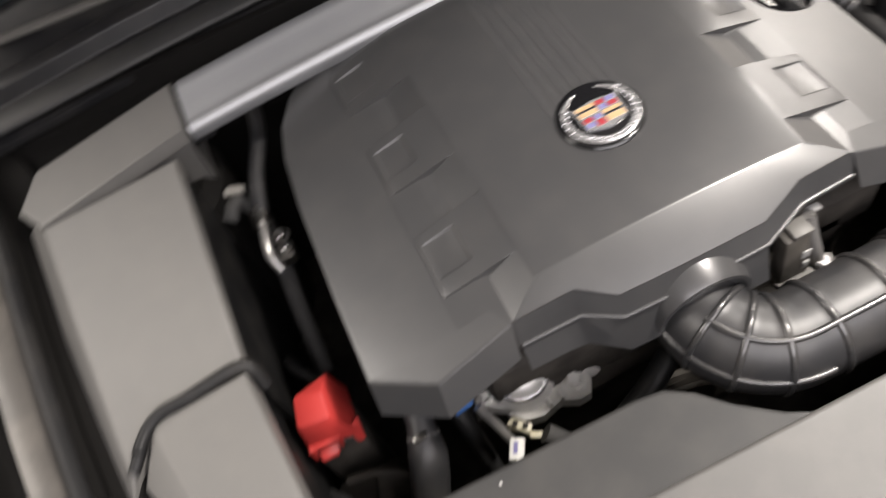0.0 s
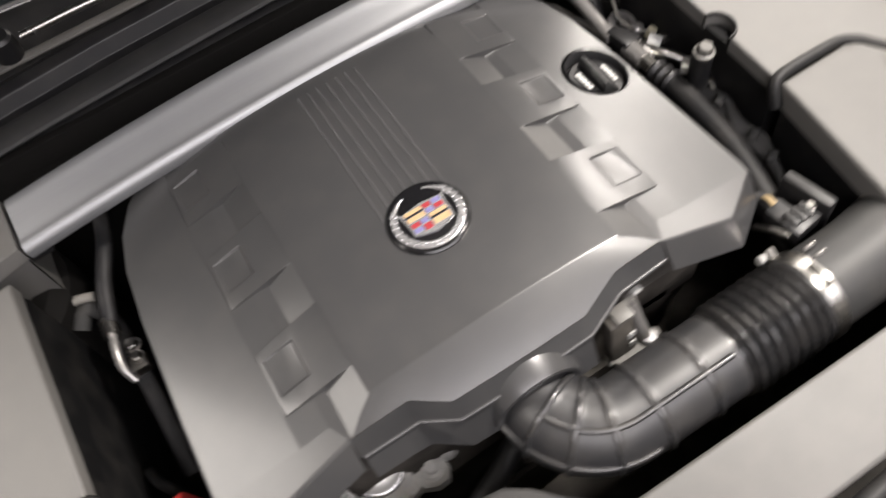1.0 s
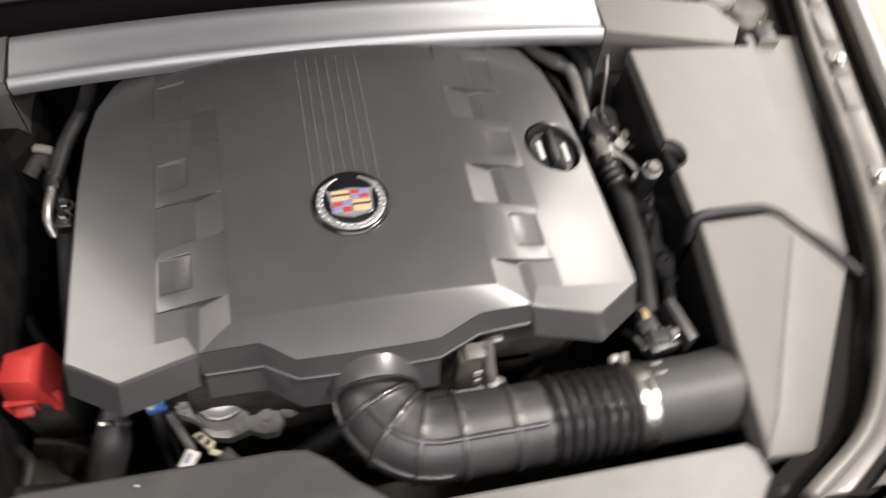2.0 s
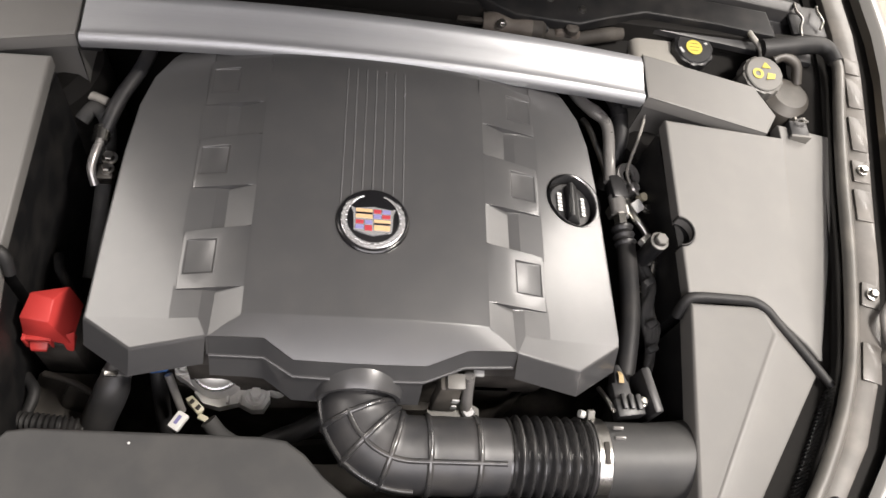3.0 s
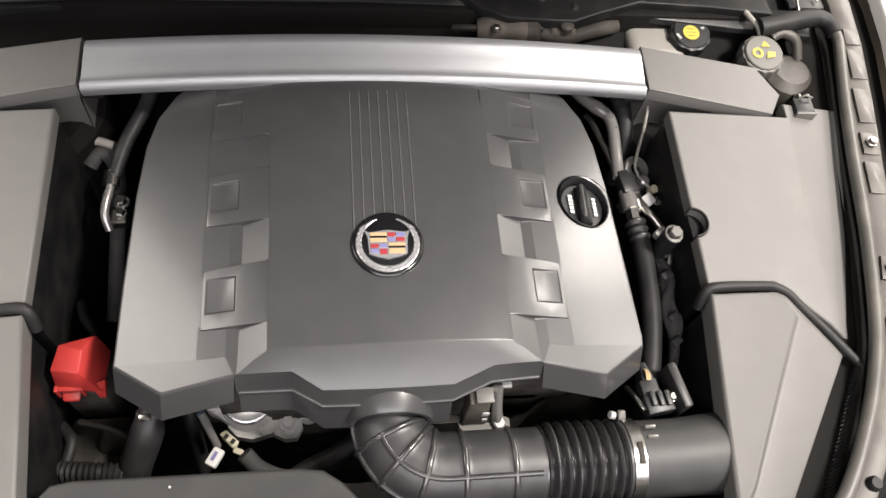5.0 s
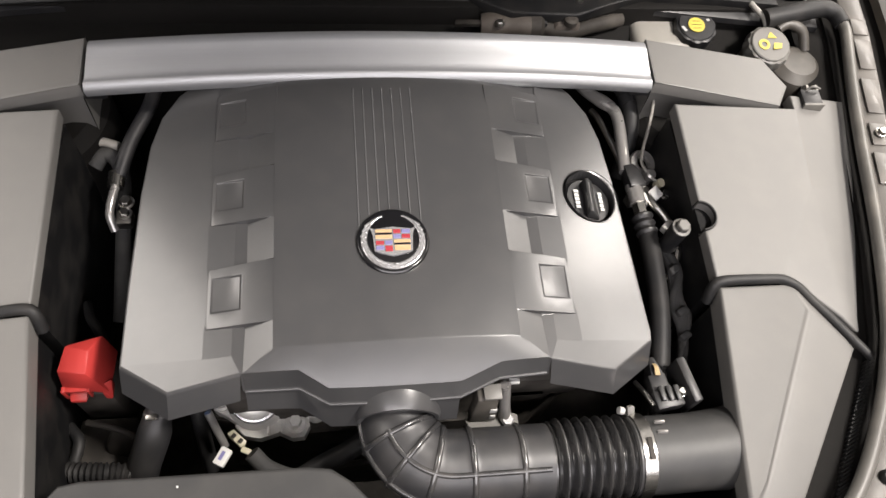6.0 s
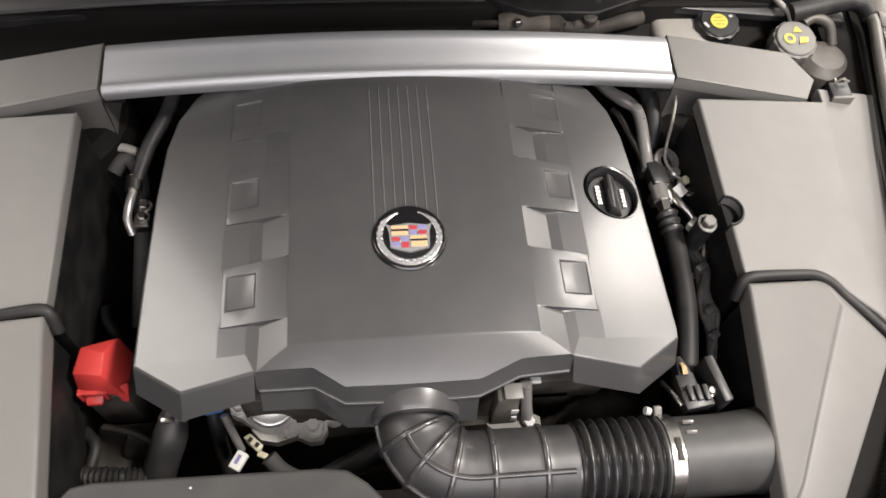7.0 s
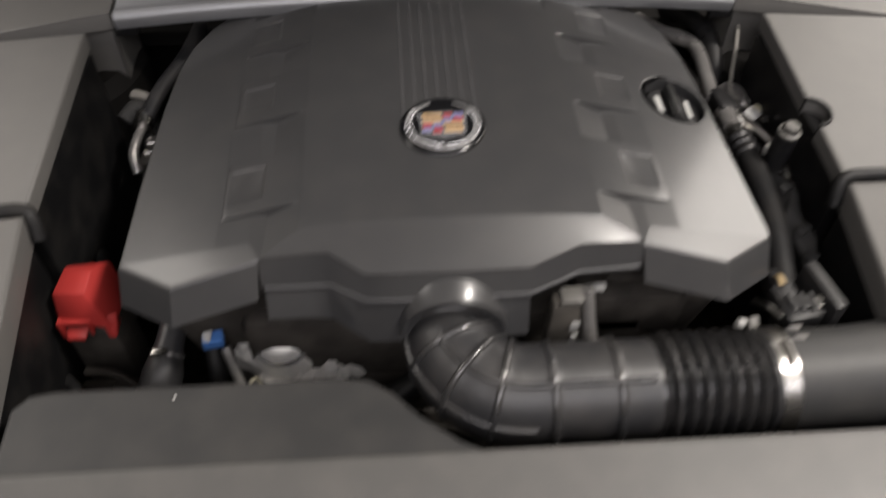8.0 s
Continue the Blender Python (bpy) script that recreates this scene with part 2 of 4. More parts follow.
    for a, b in ((low, mid), (mid, top)):
        for k in range(6):
            bm.faces.new((a[k], a[(k + 1) % 6], b[(k + 1) % 6], b[k]))
    bm.faces.new(top)
    return part(name, bm, mat or STEEL, parent)


# ---- the room ----
ROOM = 5.5
solo("floor", box((0, 0, -0.05), (2 * ROOM, 2 * ROOM, 0.1)), FLOOR, (0, 0, 0), "beige sealed concrete floor of a showroom", "floor", kind="structure")
solo("ceiling", box((0, 0, CEIL + 0.1), (2 * ROOM, 2 * ROOM, 0.1)), CEILM, (0, 0, CEIL), "plain pale grey ceiling over the car", "ceiling", kind="structure")
for nm, c, s in (
    ("wall_north", (0, ROOM + 0.05, CEIL / 2), (2 * ROOM, 0.1, CEIL + 0.2)),
    ("wall_south", (0, -ROOM - 0.05, CEIL / 2), (2 * ROOM, 0.1, CEIL + 0.2)),
    ("wall_east", (ROOM + 0.05, 0, CEIL / 2), (0.1, 2 * ROOM, CEIL + 0.2)),
    ("wall_west", (-ROOM - 0.05, 0, CEIL / 2), (0.1, 2 * ROOM, CEIL + 0.2)),
):
    solo(nm, box(c, s), WALLM, (c[0], c[1], 0), "plain off-white painted wall of the room", "wall", kind="structure")
for x, y, sx, sy, watts, tint in LAMPS:
    fixture = thing("unseen_ceiling_light", (x, y, CEIL), "unseen ceiling light panel, placed to give the bay's highlights and shadows", "lamp", "ceiling lights")
    part("frame", box((x, y, CEIL), (sx + 0.06, sy + 0.06, 0.1), 0.01), CEILM, fixture)
    lamp = bpy.data.lights.new("unseen_panel_light", "AREA")
    lamp.shape, lamp.size, lamp.size_y, lamp.energy, lamp.color = "RECTANGLE", sx, sy, watts, tint
    new("unseen_panel_light", lamp).location = (x, y, CEIL - 0.08)

# ---- the car round the engine bay ----
car = thing("car_body", (0, 0.3, 0), "grey car with its bonnet open and engine bay bare", "car")


def both(points, sx):
    return [(sx * p[0], *p[1:]) for p in points]


# plan lines of the wing's edge, from the windscreen forward: x, y
EDGE_R = [(0.690, 0.62), (0.688, 0.42), (0.679, 0.34), (0.658, 0.24), (0.636, 0.14), (0.610, 0.01), (0.575, -0.12), (0.527, -0.22), (0.46, -0.31), (0.37, -0.365)]
EDGE_L = [(-0.64, 0.62), (-0.64, 0.42), (-0.602, 0.30), (-0.585, 0.22), (-0.572, 0.10), (-0.556, -0.02), (-0.535, -0.14), (-0.495, -0.24), (-0.43, -0.32), (-0.36, -0.365)]


def strip(edge, near, far, z_near, z_far, sx, drop=0.012, bevel=0.003):
    """A band that follows a wing's edge, from near to far metres outside it."""
    inner = [(x + sx * near, y, z_near) for x, y in edge]
    outer = [(x + sx * far, y - 0.35 * max(0.0, -0.2 - y) * far, z_far) for x, y in edge]
    k = len(edge)
    return sheet(inner + outer, [(i, i + 1, k + i + 1, k + i) for i in range(k - 1)], drop, bevel)


for sx, edge in ((1, EDGE_R), (-1, EDGE_L)):
    path = [(x, y, 0.868) for x, y in edge[1:]]
    if sx > 0:
        path = [(0.677, 0.360, 0.872), (0.682, 0.342, 0.870), *path[2:]]
        part("cowl_seal_end", tube([(0.566, 0.366, 0.866), (0.60, 0.371, 0.870), (0.632, 0.377, 0.873), (0.660, 0.380, 0.874), (0.674, 0.371, 0.873), (0.680, 0.352, 0.871)], lambda d: 0.0145 - 0.045 * max(0.0, d - 0.06) if d < 0.16 else 0.010, 16, 0.005), RUBBER, car, "thick black end of the bonnet seal")
    # Right seal's grey holds sheen as well as dust; the left stays black.
    part("bonnet_seal", tube(path, 0.0085, 12, 0.008), SEAL if sx > 0 else RUBBER, car, "rubber bonnet seal, greyed on the right wing for sheen and dust")
    # Ledge and gutter are black sheets that put shade into the gaps.
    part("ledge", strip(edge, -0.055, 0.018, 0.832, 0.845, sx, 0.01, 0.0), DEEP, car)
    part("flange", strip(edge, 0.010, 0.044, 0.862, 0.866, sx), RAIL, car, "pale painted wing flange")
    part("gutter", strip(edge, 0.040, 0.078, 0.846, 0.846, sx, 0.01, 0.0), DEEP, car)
    wing_in = [(x + sx * 0.073, y, 0.868 - 0.03 * max(0, -y)) for x, y in edge]
    wing_mid = [(x + sx * 0.086, y, 0.878 - 0.04 * max(0, -y)) for x, y in edge]
    wing_top = [(x + sx * 0.104, y, 0.874 - 0.04 * max(0, -y)) for x, y in edge]
    wing_out = [(x + sx * 0.130, y, 0.82 - 0.05 * max(0, -y)) for x, y in edge]
    wing_low = [(x + sx * 0.150, y, 0.45) for x, y in edge]
    k = len(edge)
    rows = wing_in + wing_mid + wing_top + wing_out + wing_low
    faces = [(r * k + i, r * k + i + 1, (r + 1) * k + i + 1, (r + 1) * k + i) for r in range(4) for i in range(k - 1)]
    part("wing", sheet(rows, faces, 0.0, 0.004), PAINT, car, "grey painted front wing")
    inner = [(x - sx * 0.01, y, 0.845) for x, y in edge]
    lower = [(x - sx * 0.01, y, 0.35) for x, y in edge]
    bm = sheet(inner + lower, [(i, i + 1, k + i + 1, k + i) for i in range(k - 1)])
    part("inner_wing", bm, DEEP, car, "inner wing, blackened for the bay's shade")
for y, wide, bolted in ((0.352, 0.030, False), (0.300, 0.055, False), (0.225, 0.060, False), (0.160, 0.036, True), (0.105, 0.050, False), (-0.03, 0.034, True), (-0.12, 0.05, False)):
    x = np.interp(y, [p[1] for p in EDGE_R[::-1]], [p[0] for p in EDGE_R[::-1]])
    lean = rot(0, 0, -9 if y > 0 else -16)
    bracket = part("flange_plate", box((x + 0.030, y, 0.8645), (0.024, wide, 0.004), 0.0008, lean), RAIL, car)
    if bolted:
        hex_bolt("flange_bolt", (x + 0.030, y, 0.8690), 0.0055, bracket)
part("bump_stop", lathe([(0.0, 0.010), (0.006, 0.010), (0.0085, 0.006), (0.0085, 0.0)], (0.513, -0.285, 0.862), seg=20), RUBBER, car, "black rubber bump stop")
part("catch_loop", tube([(0.655, -0.035, 0.872), (0.640, -0.048, 0.878), (0.628, -0.064, 0.879), (0.627, -0.085, 0.877), (0.632, -0.104, 0.872)], 0.005, 12, 0.004), PIPE, car, "bent steel catch on the wing")
part("catch_boss", lathe([(0.0, 0.012), (0.007, 0.011), (0.011, 0.004), (0.012, 0.0)], (0.630, -0.112, 0.864), seg=20), STEEL, car)
# ribbed strip between the front lid and the seal
for k in range(38):
    s = (k + 0.5) / 38
    part("vent_rib", box((0.558 - 0.106 * s, -0.145 - 0.178 * s, 0.841), (0.017, 0.0024, 0.010), 0.0, rot(0, 0, 25)), RUBBER, car)

for sx in (1, -1):
    for y in (-0.12, 2.6):
        wheel = part("wheel", lathe([(0.0, -0.09), (0.20, -0.09), (0.22, -0.07), (0.22, 0.07), (0.20, 0.09), (0.0, 0.09)], (sx * 0.69, y, 0.335), (1, 0, 0), 32), STEEL, car)
        part("tyre", lathe([(0.22, -0.10), (0.31, -0.11), (0.335, -0.09), (0.335, 0.09), (0.31, 0.11), (0.22, 0.10)], (sx * 0.69, y, 0.335), (1, 0, 0), 40), RUBBER, wheel)

# undertray, firewall, front crossmember
part("undertray", box((0, -0.02, 0.36), (1.56, 0.9, 0.02)), GRIME, car, "grimy undertray below the engine")
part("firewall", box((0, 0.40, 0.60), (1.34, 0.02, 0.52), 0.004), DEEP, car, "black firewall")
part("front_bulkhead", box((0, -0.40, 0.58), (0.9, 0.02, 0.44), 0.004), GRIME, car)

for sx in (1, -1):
    part("strut_tower", lathe([(0.115, -0.3), (0.105, 0.0), (0.09, 0.015), (0.0, 0.015)], (sx * 0.46, 0.27, 0.79), seg=32), DEEP, car, "dull painted strut tower, blackened for the bay's shade")

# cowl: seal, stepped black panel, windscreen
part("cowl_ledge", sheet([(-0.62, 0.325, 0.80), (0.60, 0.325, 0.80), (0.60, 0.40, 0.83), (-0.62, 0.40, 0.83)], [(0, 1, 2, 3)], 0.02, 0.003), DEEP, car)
part("cowl_seal", tube([(-0.62, 0.392, 0.866), (-0.3, 0.408, 0.876), (0, 0.416, 0.880), (0.12, 0.418, 0.876)], 0.020, 14, 0.03, flat=0.42), SHROUD, car, "black rubber cowl seal")
apron = [(0.09, 0.44), (0.15, 0.388), (0.19, 0.370), (0.285, 0.367), (0.33, 0.384), (0.388, 0.404), (0.50, 0.398), (0.592, 0.388), (0.585, 0.436), (0.36, 0.452)]
apron = part("cowl_apron", outline_sheet([(x, y, 0.872 + 0.06 * (y - 0.39)) for x, y in apron], 0.016, 0.003, segments=2), WALLPL, car, "black plastic end of the cowl with two screws")
for x, y in ((0.243, 0.407), (0.290, 0.393)):
    part("screw", lathe([(0.0, 0.003), (0.004, 0.003), (0.0055, 0.0), (0.0055, -0.004)], (x, y, 0.8735), seg=14), STEEL, apron)
cols = [-0.64, -0.4, -0.2, 0.0, 0.2, 0.4, 0.66]
prof = [(0.404, 0.862), (0.43, 0.868), (0.455, 0.850), (0.488, 0.852), (0.494, 0.872), (0.512, 0.876), (0.535, 0.862), (0.60, 0.885), (0.63, 0.90)]
verts = [(x, y - 0.03 * (x / 0.6) ** 2, z - 0.012 * (x / 0.6) ** 2) for y, z in prof for x in cols]
n = len(cols)
part("cowl_panel", sheet(verts, [(r * n + i, r * n + i + 1, (r + 1) * n + i + 1, (r + 1) * n + i) for r in range(len(prof) - 1) for i in range(n - 1)], 0.01, 0.002), BLACK, car, "ribbed black plastic cowl panel")
# Paler tube laid over the panel's ridge to draw its lit edge.
part("cowl_ridge", tube([(-0.56, 0.545, 0.870), (-0.40, 0.528, 0.875), (-0.30, 0.522, 0.877), (-0.15, 0.518, 0.879), (0.0, 0.517, 0.880)], 0.0075, 12, 0.02, flat=0.6), GREYCAP, car, "grey ridge along the cowl panel, coloured pale as its lit edge")
verts = [(x * (1 - 0.12 * s), 0.615 + 0.62 * s - 0.03 * (x / 0.6) ** 2, 0.90 + 0.42 * s - 0.012 * (x / 0.6) ** 2) for s in (0.0, 0.5, 1.0) for x in cols]
part("windscreen", sheet(verts, [(r * n + i, r * n + i + 1, (r + 1) * n + i + 1, (r + 1) * n + i) for r in range(2) for i in range(n - 1)], 0.006), GLASS, car, "dark windscreen glass")
part("roof", box((0, 2.0, 1.40), (1.25, 1.5, 0.06), 0.02), PAINT, car)
part("cabin", box((0, 1.9, 0.72), (1.55, 2.0, 0.76), 0.05), PAINT, car)
# Bright strip and rod are added for the streaks reflected along the glass.
part("glass_streak", tube([(-0.52, 0.575, 0.918), (-0.308, 0.562, 0.922), (-0.23, 0.553, 0.923)], 0.0055, 8, 0.02, flat=0.6), CHROME, car, "bright strip standing for a reflection along the glass")
part("streak_rod", tube([(-0.267, 0.502, 0.918), (-0.20, 0.497, 0.921), (-0.12, 0.492, 0.922)], 0.005, 8, 0.02), STEEL, car)
part("wiper_pivot", lathe([(0.0, 0.006), (0.012, 0.006), (0.016, 0.002), (0.017, -0.03)], (-0.292, 0.522, 0.915), (0.1, -0.2, 1), 24), BLACK, car)
for sx in (1, -1):
    part("wiper_arm", tube([(sx * 0.15 + 0.28, 0.545, 0.905), (sx * 0.15 + 0.05, 0.60, 0.93), (sx * 0.15 - 0.25, 0.66, 0.945)], 0.008, 8, 0.03, flat=0.6), BLACK, car)

# open bonnet: outer skin, felt lining with pressed ribs, tipped up from its hinges
BY, BZ, BL, BA = 0.60, 0.95, 1.20, radians(57)


def bonnet_at(x, s, off=0.0):
    y, z = BY - BL * s * math.cos(BA), BZ + BL * s * math.sin(BA)
    return (x, y - off * math.sin(BA), z - off * math.cos(BA) + 0.03 * (1 - (x / 0.7) ** 2))


cols = [-0.73, -0.55, -0.3, 0.0, 0.3, 0.55, 0.73]
rows = [0.0, 0.2, 0.4, 0.6, 0.8, 1.0]
wid = [1.0, 0.985, 0.96, 0.92, 0.86, 0.76]
n = len(cols)
grid = [(r * n + i, r * n + i + 1, (r + 1) * n + i + 1, (r + 1) * n + i) for r in range(len(rows) - 1) for i in range(n - 1)]
part("bonnet", sheet([bonnet_at(x * w, s, -0.03) for s, w in zip(rows, wid) for x in cols], grid), PAINT, car, "grey painted bonnet, raised")
# Pale underside and half pad are added to shape the engine cover's reflections.
part("bonnet_underside", sheet([bonnet_at(0.95 * x * w, 0.02 + 0.95 * s, 0.0) for s, w in zip(rows, wid) for x in cols], grid), UNDERSIDE, car, "unseen bonnet underside, painted pale to brighten the cover's reflections")
part("bonnet_lining", sheet([bonnet_at(0.92 * x * (1 - 0.06 * s - 0.18 * s * s), s, 0.012) for s in (0.04, 0.13, 0.22, 0.31, 0.40, 0.49) for x in cols], grid), FELT, car, "unseen black felt pad, cut short to shape the cover's reflections")
for sx in (1, -1):
    part("bonnet_hinge", tube([(sx * 0.67, 0.64, 0.86), (sx * 0.67, 0.62, 0.93), (sx * 0.66, 0.575, 1.04)], 0.012, 8, 0.03), BLACK, car)

# ---- engine below its cover ----
engine = thing("engine", (0, 0.05, 0.37), "grimy dark engine block under its plastic cover", "engine")
part("block", box((0, 0.06, 0.58), (0.40, 0.40, 0.42), 0.02), GRIME, engine)
for sx in (1, -1):
    part("cylinder_head", box((sx * 0.19, 0.07, 0.74), (0.13, 0.38, 0.13), 0.015, rot(0, sx * 18, 0)), GRIME, engine)
part("front_casing", prism([(-0.22, -0.13), (-0.10, -0.155), (0.12, -0.15), (0.22, -0.12), (0.22, -0.05), (-0.22, -0.05)], 0.45, 0.70, 0.01), GRIME, engine)
part("pulley", lathe([(0.0, -0.012), (0.055, -0.012), (0.055, -0.006), (0.047, -0.003), (0.055, 0.0), (0.047, 0.003), (0.055, 0.006), (0.055, 0.012), (0.0, 0.012)], (-0.03, -0.18, 0.62), (0, 1, 0), 28), GRIME, engine)

# ---- engine cover ----
cover = thing("engine_cover", (0, 0.06, 0.83), "grained grey plastic engine cover with stepped sides", "engine cover")
EDGE = [(-0.161, -0.138), (-0.150, -0.138), (-0.138, -0.138), (-0.124, -0.138), (-0.105, -0.138), (-0.074, -0.157), (-0.03, -0.158), (0.02, -0.158), (0.064, -0.157), (0.108, -0.140), (0.125, -0.139), (0.138, -0.1383), (0.150, -0.1376), (0.161, -0.137)]


def crown(x, y):
    return 0.9015 - 0.30 * x * x - 1.0 * max(0.0, abs(x) - 0.10) ** 2 - 2.6 * max(0.0, y - 0.19) ** 2


def edge_z(x, y):
    """Height of the cover's front facet, which falls forward from the crease."""
    return crown(0.808 * x, -0.115) + 0.49 * (y + 0.115)


rows_y = [0.275, 0.25, 0.22, 0.19, 0.12, 0.05, -0.03, -0.115]
cols_x = [p[0] * 0.808 for p in EDGE]
verts = [(x, y, crown(x, y)) for y in rows_y for x in cols_x]
n = len(cols_x)
faces = [(r * n + i, r * n + i + 1, (r + 1) * n + i + 1, (r + 1) * n + i) for r in range(len(rows_y) - 1) for i in range(n - 1)]
base = len(verts)
verts += [(x, y, edge_z(x, y)) for x, y in EDGE]
last = (len(rows_y) - 1) * n
faces += [(last + i, last + i + 1, base + i + 1, base + i) for i in range(n - 1)]
part("top_panel", sheet(verts, faces, 0.0, 0.0016), COVER, cover, angle=14)

# front skirt below the edge, with a thin lip along its foot
lip = [(x, y, edge_z(x, y) - 0.001) for x, y in EDGE]
foot = [(x, y - 0.010, 0.857 if x < 0.1 else 0.862) for x, y in EDGE]
bm = sheet(lip + foot, [(i, i + 1, n + i + 1, n + i) for i in range(n - 1)])
part("front_skirt", bm, COVER, cover)
part("skirt_lip", tube([(x, y - 0.010, 0.857 if x < 0.1 else 0.862) for x, y in EDGE], 0.0022, 8, curved=False), COVER, cover)
low_l = [(x, y - 0.0095, 0.8565) for x, y in EDGE if x < 0.07]
low_f = [(x, y - 0.013, 0.829 if x < -0.12 else 0.8255 if x < -0.09 else 0.815) for x, y, z in low_l]
k = len(low_l)
part("lower_skirt", sheet(low_l + low_f, [(i, i + 1, k + 1 + i, k + i) for i in range(k - 1)]), COVER, cover)

# collar over the intake throat
bm = lathe([(0.041, -0.014), (0.0555, -0.014), (0.0555, -0.010), (0.0475, 0.016), (0.0455, 0.020), (0.041, 0.020)], (-0.002, -0.160, 0.822), (0, -1, 0), 28, 0, 180)
part("collar", bm, COVER, cover)

# sides: (y back, y front) of each tab, recesses lie between them
TABS = [(0.225, 0.156), (0.110, 0.040), (-0.012, -0.085)]
RECESS = [(0.156, 0.110), (0.040, -0.012)]


def side_z(x):
    return 0.8865 - 0.25 * (abs(x) - 0.155)


for sx in (1, -1):
    pts = [(0.1990, 0.266), (0.222, 0.256), (0.250, 0.235), (0.270, 0.205), (0.281, 0.165), (0.287, 0.10), (0.291, -0.02), (0.292, -0.113), (0.1990, -0.117)]
    bm = bmesh.new()
    rim = [bm.verts.new((sx * x, y, side_z(x))) for x, y in pts]
    edges = [bm.edges.new((a, b)) for a, b in zip(rim, rim[1:] + rim[:1])]
    if sx > 0:
        hole = [bm.verts.new((0.249 + 0.0345 * math.cos(a), 0.076 + 0.0365 * math.sin(a), side_z(0.249 + 0.0345 * math.cos(a)))) for a in (2 * math.pi * k / 40 for k in range(40))]
        edges += [bm.edges.new((a, b)) for a, b in zip(hole, hole[1:] + hole[:1])]
    bmesh.ops.triangle_fill(bm, use_beauty=True, use_dissolve=False, edges=edges)
    # front facet and the turned-down rim
    inner, c, d = [bm.verts.new(v) for v in ((sx * 0.1735, -0.117, 0.8807), (sx * 0.1635, -0.138, 0.8825), (sx * 0.239, -0.149, 0.864))]
    bm.faces.new((rim[-2], rim[-1], inner, c, d))
    seam = {rim[0], rim[-1], inner, c}
    outer = [e for e in bm.edges if len(e.link_faces) == 1 and not (e.verts[0] in seam and e.verts[1] in seam)]
    made = [g for g in bmesh.ops.extrude_edge_only(bm, edges=outer)["geom"] if isinstance(g, bmesh.types.BMVert)]
    for v in made:
        round_hole = sx > 0 and math.hypot(v.co.x - 0.249, v.co.y - 0.076) < 0.045
        v.co.z -= 0.020 if round_hole else 0.032
        if not round_hole:
            v.co.x += sx * 0.003
            v.co.y -= 0.018 if v.co.y < -0.125 or abs(v.co.x) > 0.28 and v.co.y < -0.1 else 0.0
    soften(bm, 0.0022, 2, 14)
    flatten(part("side_panel", bm, COVER, cover, angle=14), 0.00003)
    # between the tabs: a slanting cheek, a narrow valley, a floor
    for y0, y1 in RECESS + [(-0.085, -0.117)]:
        front = y1 < -0.1
        foot = (sx * 0.1612, -0.1375, 0.8835) if front else (sx * 0.160, y1, 0.8812)
        bank = (sx * 0.1635, -0.138, 0.8825) if front else (sx * 0.1735, y1, 0.8807)
        cheek = [(sx * 0.130, y0, crown(0.13, y0)), (sx * 0.130, y1, crown(0.13, y1)), foot, (sx * 0.160, y0, 0.8812)]
        part("cheek", sheet(cheek, [(0, 1, 2, 3)]), COVER, cover, angle=10)
        tuck = 0.0 if front else 0.008
        foot, bank = [(p[0], p[1] - tuck, p[2]) for p in (foot, bank)]
        valley = [(sx * 0.160, y0 + 0.004, 0.8812), foot, bank, (sx * 0.1735, y0 + 0.004, 0.8807)]
        if front:
            valley.insert(3, (sx * 0.1735, -0.117, 0.8807))
        part("valley", sheet(valley, [list(range(len(valley)))]), COVER, cover, angle=10)
        if front:
            skirt = [foot, bank, (bank[0], bank[1] - 0.010, 0.858), (foot[0], foot[1] - 0.010, 0.858)]
            part("skirt_joint", sheet(skirt, [(0, 1, 2, 3)]), COVER, cover)
        level = [(sx * x, y, z) for x, y, z in ((0.1735, y0 + 0.004, 0.8807), (0.1735, y1 - tuck, 0.8807), (0.2035, y1 - tuck, side_z(0.2035) + 0.0006), (0.2035, y0 + 0.004, side_z(0.2035) + 0.0006))]
        part("recess_floor", sheet(level, [(0, 1, 2, 3)]), COVER, cover, angle=10)
    back = [(sx * 0.128, 0.279, crown(0.13, 0.279)), (sx * 0.128, 0.222, crown(0.13, 0.222)), (sx * 0.203, 0.222, side_z(0.203) - 0.001), (sx * 0.203, 0.264, side_z(0.203) - 0.001)]
    part("rear_corner", sheet(back, [(0, 1, 2, 3)], 0.02, 0.002), COVER, cover, angle=14)
    for y0, y1 in TABS:
        z0 = crown(0.128, (y0 + y1) / 2) - 0.0005
        # the tab runs on from the crown and bends down towards its outer edge
        fall = lambda x: z0 - 0.17 * (x - 0.128) - (z0 - side_z(0.201) - 0.0018 - 0.0124) * ((x - 0.128) / 0.073) ** 1.5
        cols = [0.128, 0.140, 0.152, 0.1645, 0.181, 0.1972, 0.2010]
        lines = [lambda x: y0 - 0.06 * (x - 0.128), lambda x: y0 - 0.0145, lambda x: y1 + 0.0170, lambda x: y1]
        vs = [(sx * x, line(x), fall(x)) for line in lines for x in cols]
        fs = [(r * 7 + c, r * 7 + c + 1, r * 7 + c + 8, r * 7 + c + 7) for r in range(3) for c in range(6) if not (r == 1 and c in (3, 4))]
        # the window's floor is deepest along its inner side
        ring = [10, 11, 12, 19, 18, 17]
        k = len(vs)
        for i, sink, dx, dy in ((10, 0.0032, 0.0022, -0.0014), (11, 0.0021, 0, -0.0012), (12, 0.0009, -0.0010, -0.0008), (19, 0.0004, -0.0020, 0.0020), (18, 0.0012, 0, 0.0020), (17, 0.0024, 0.0022, 0.0020)):
            x, y, z = vs[i]
            vs.append((x + sx * dx, y + dy, z - sink))
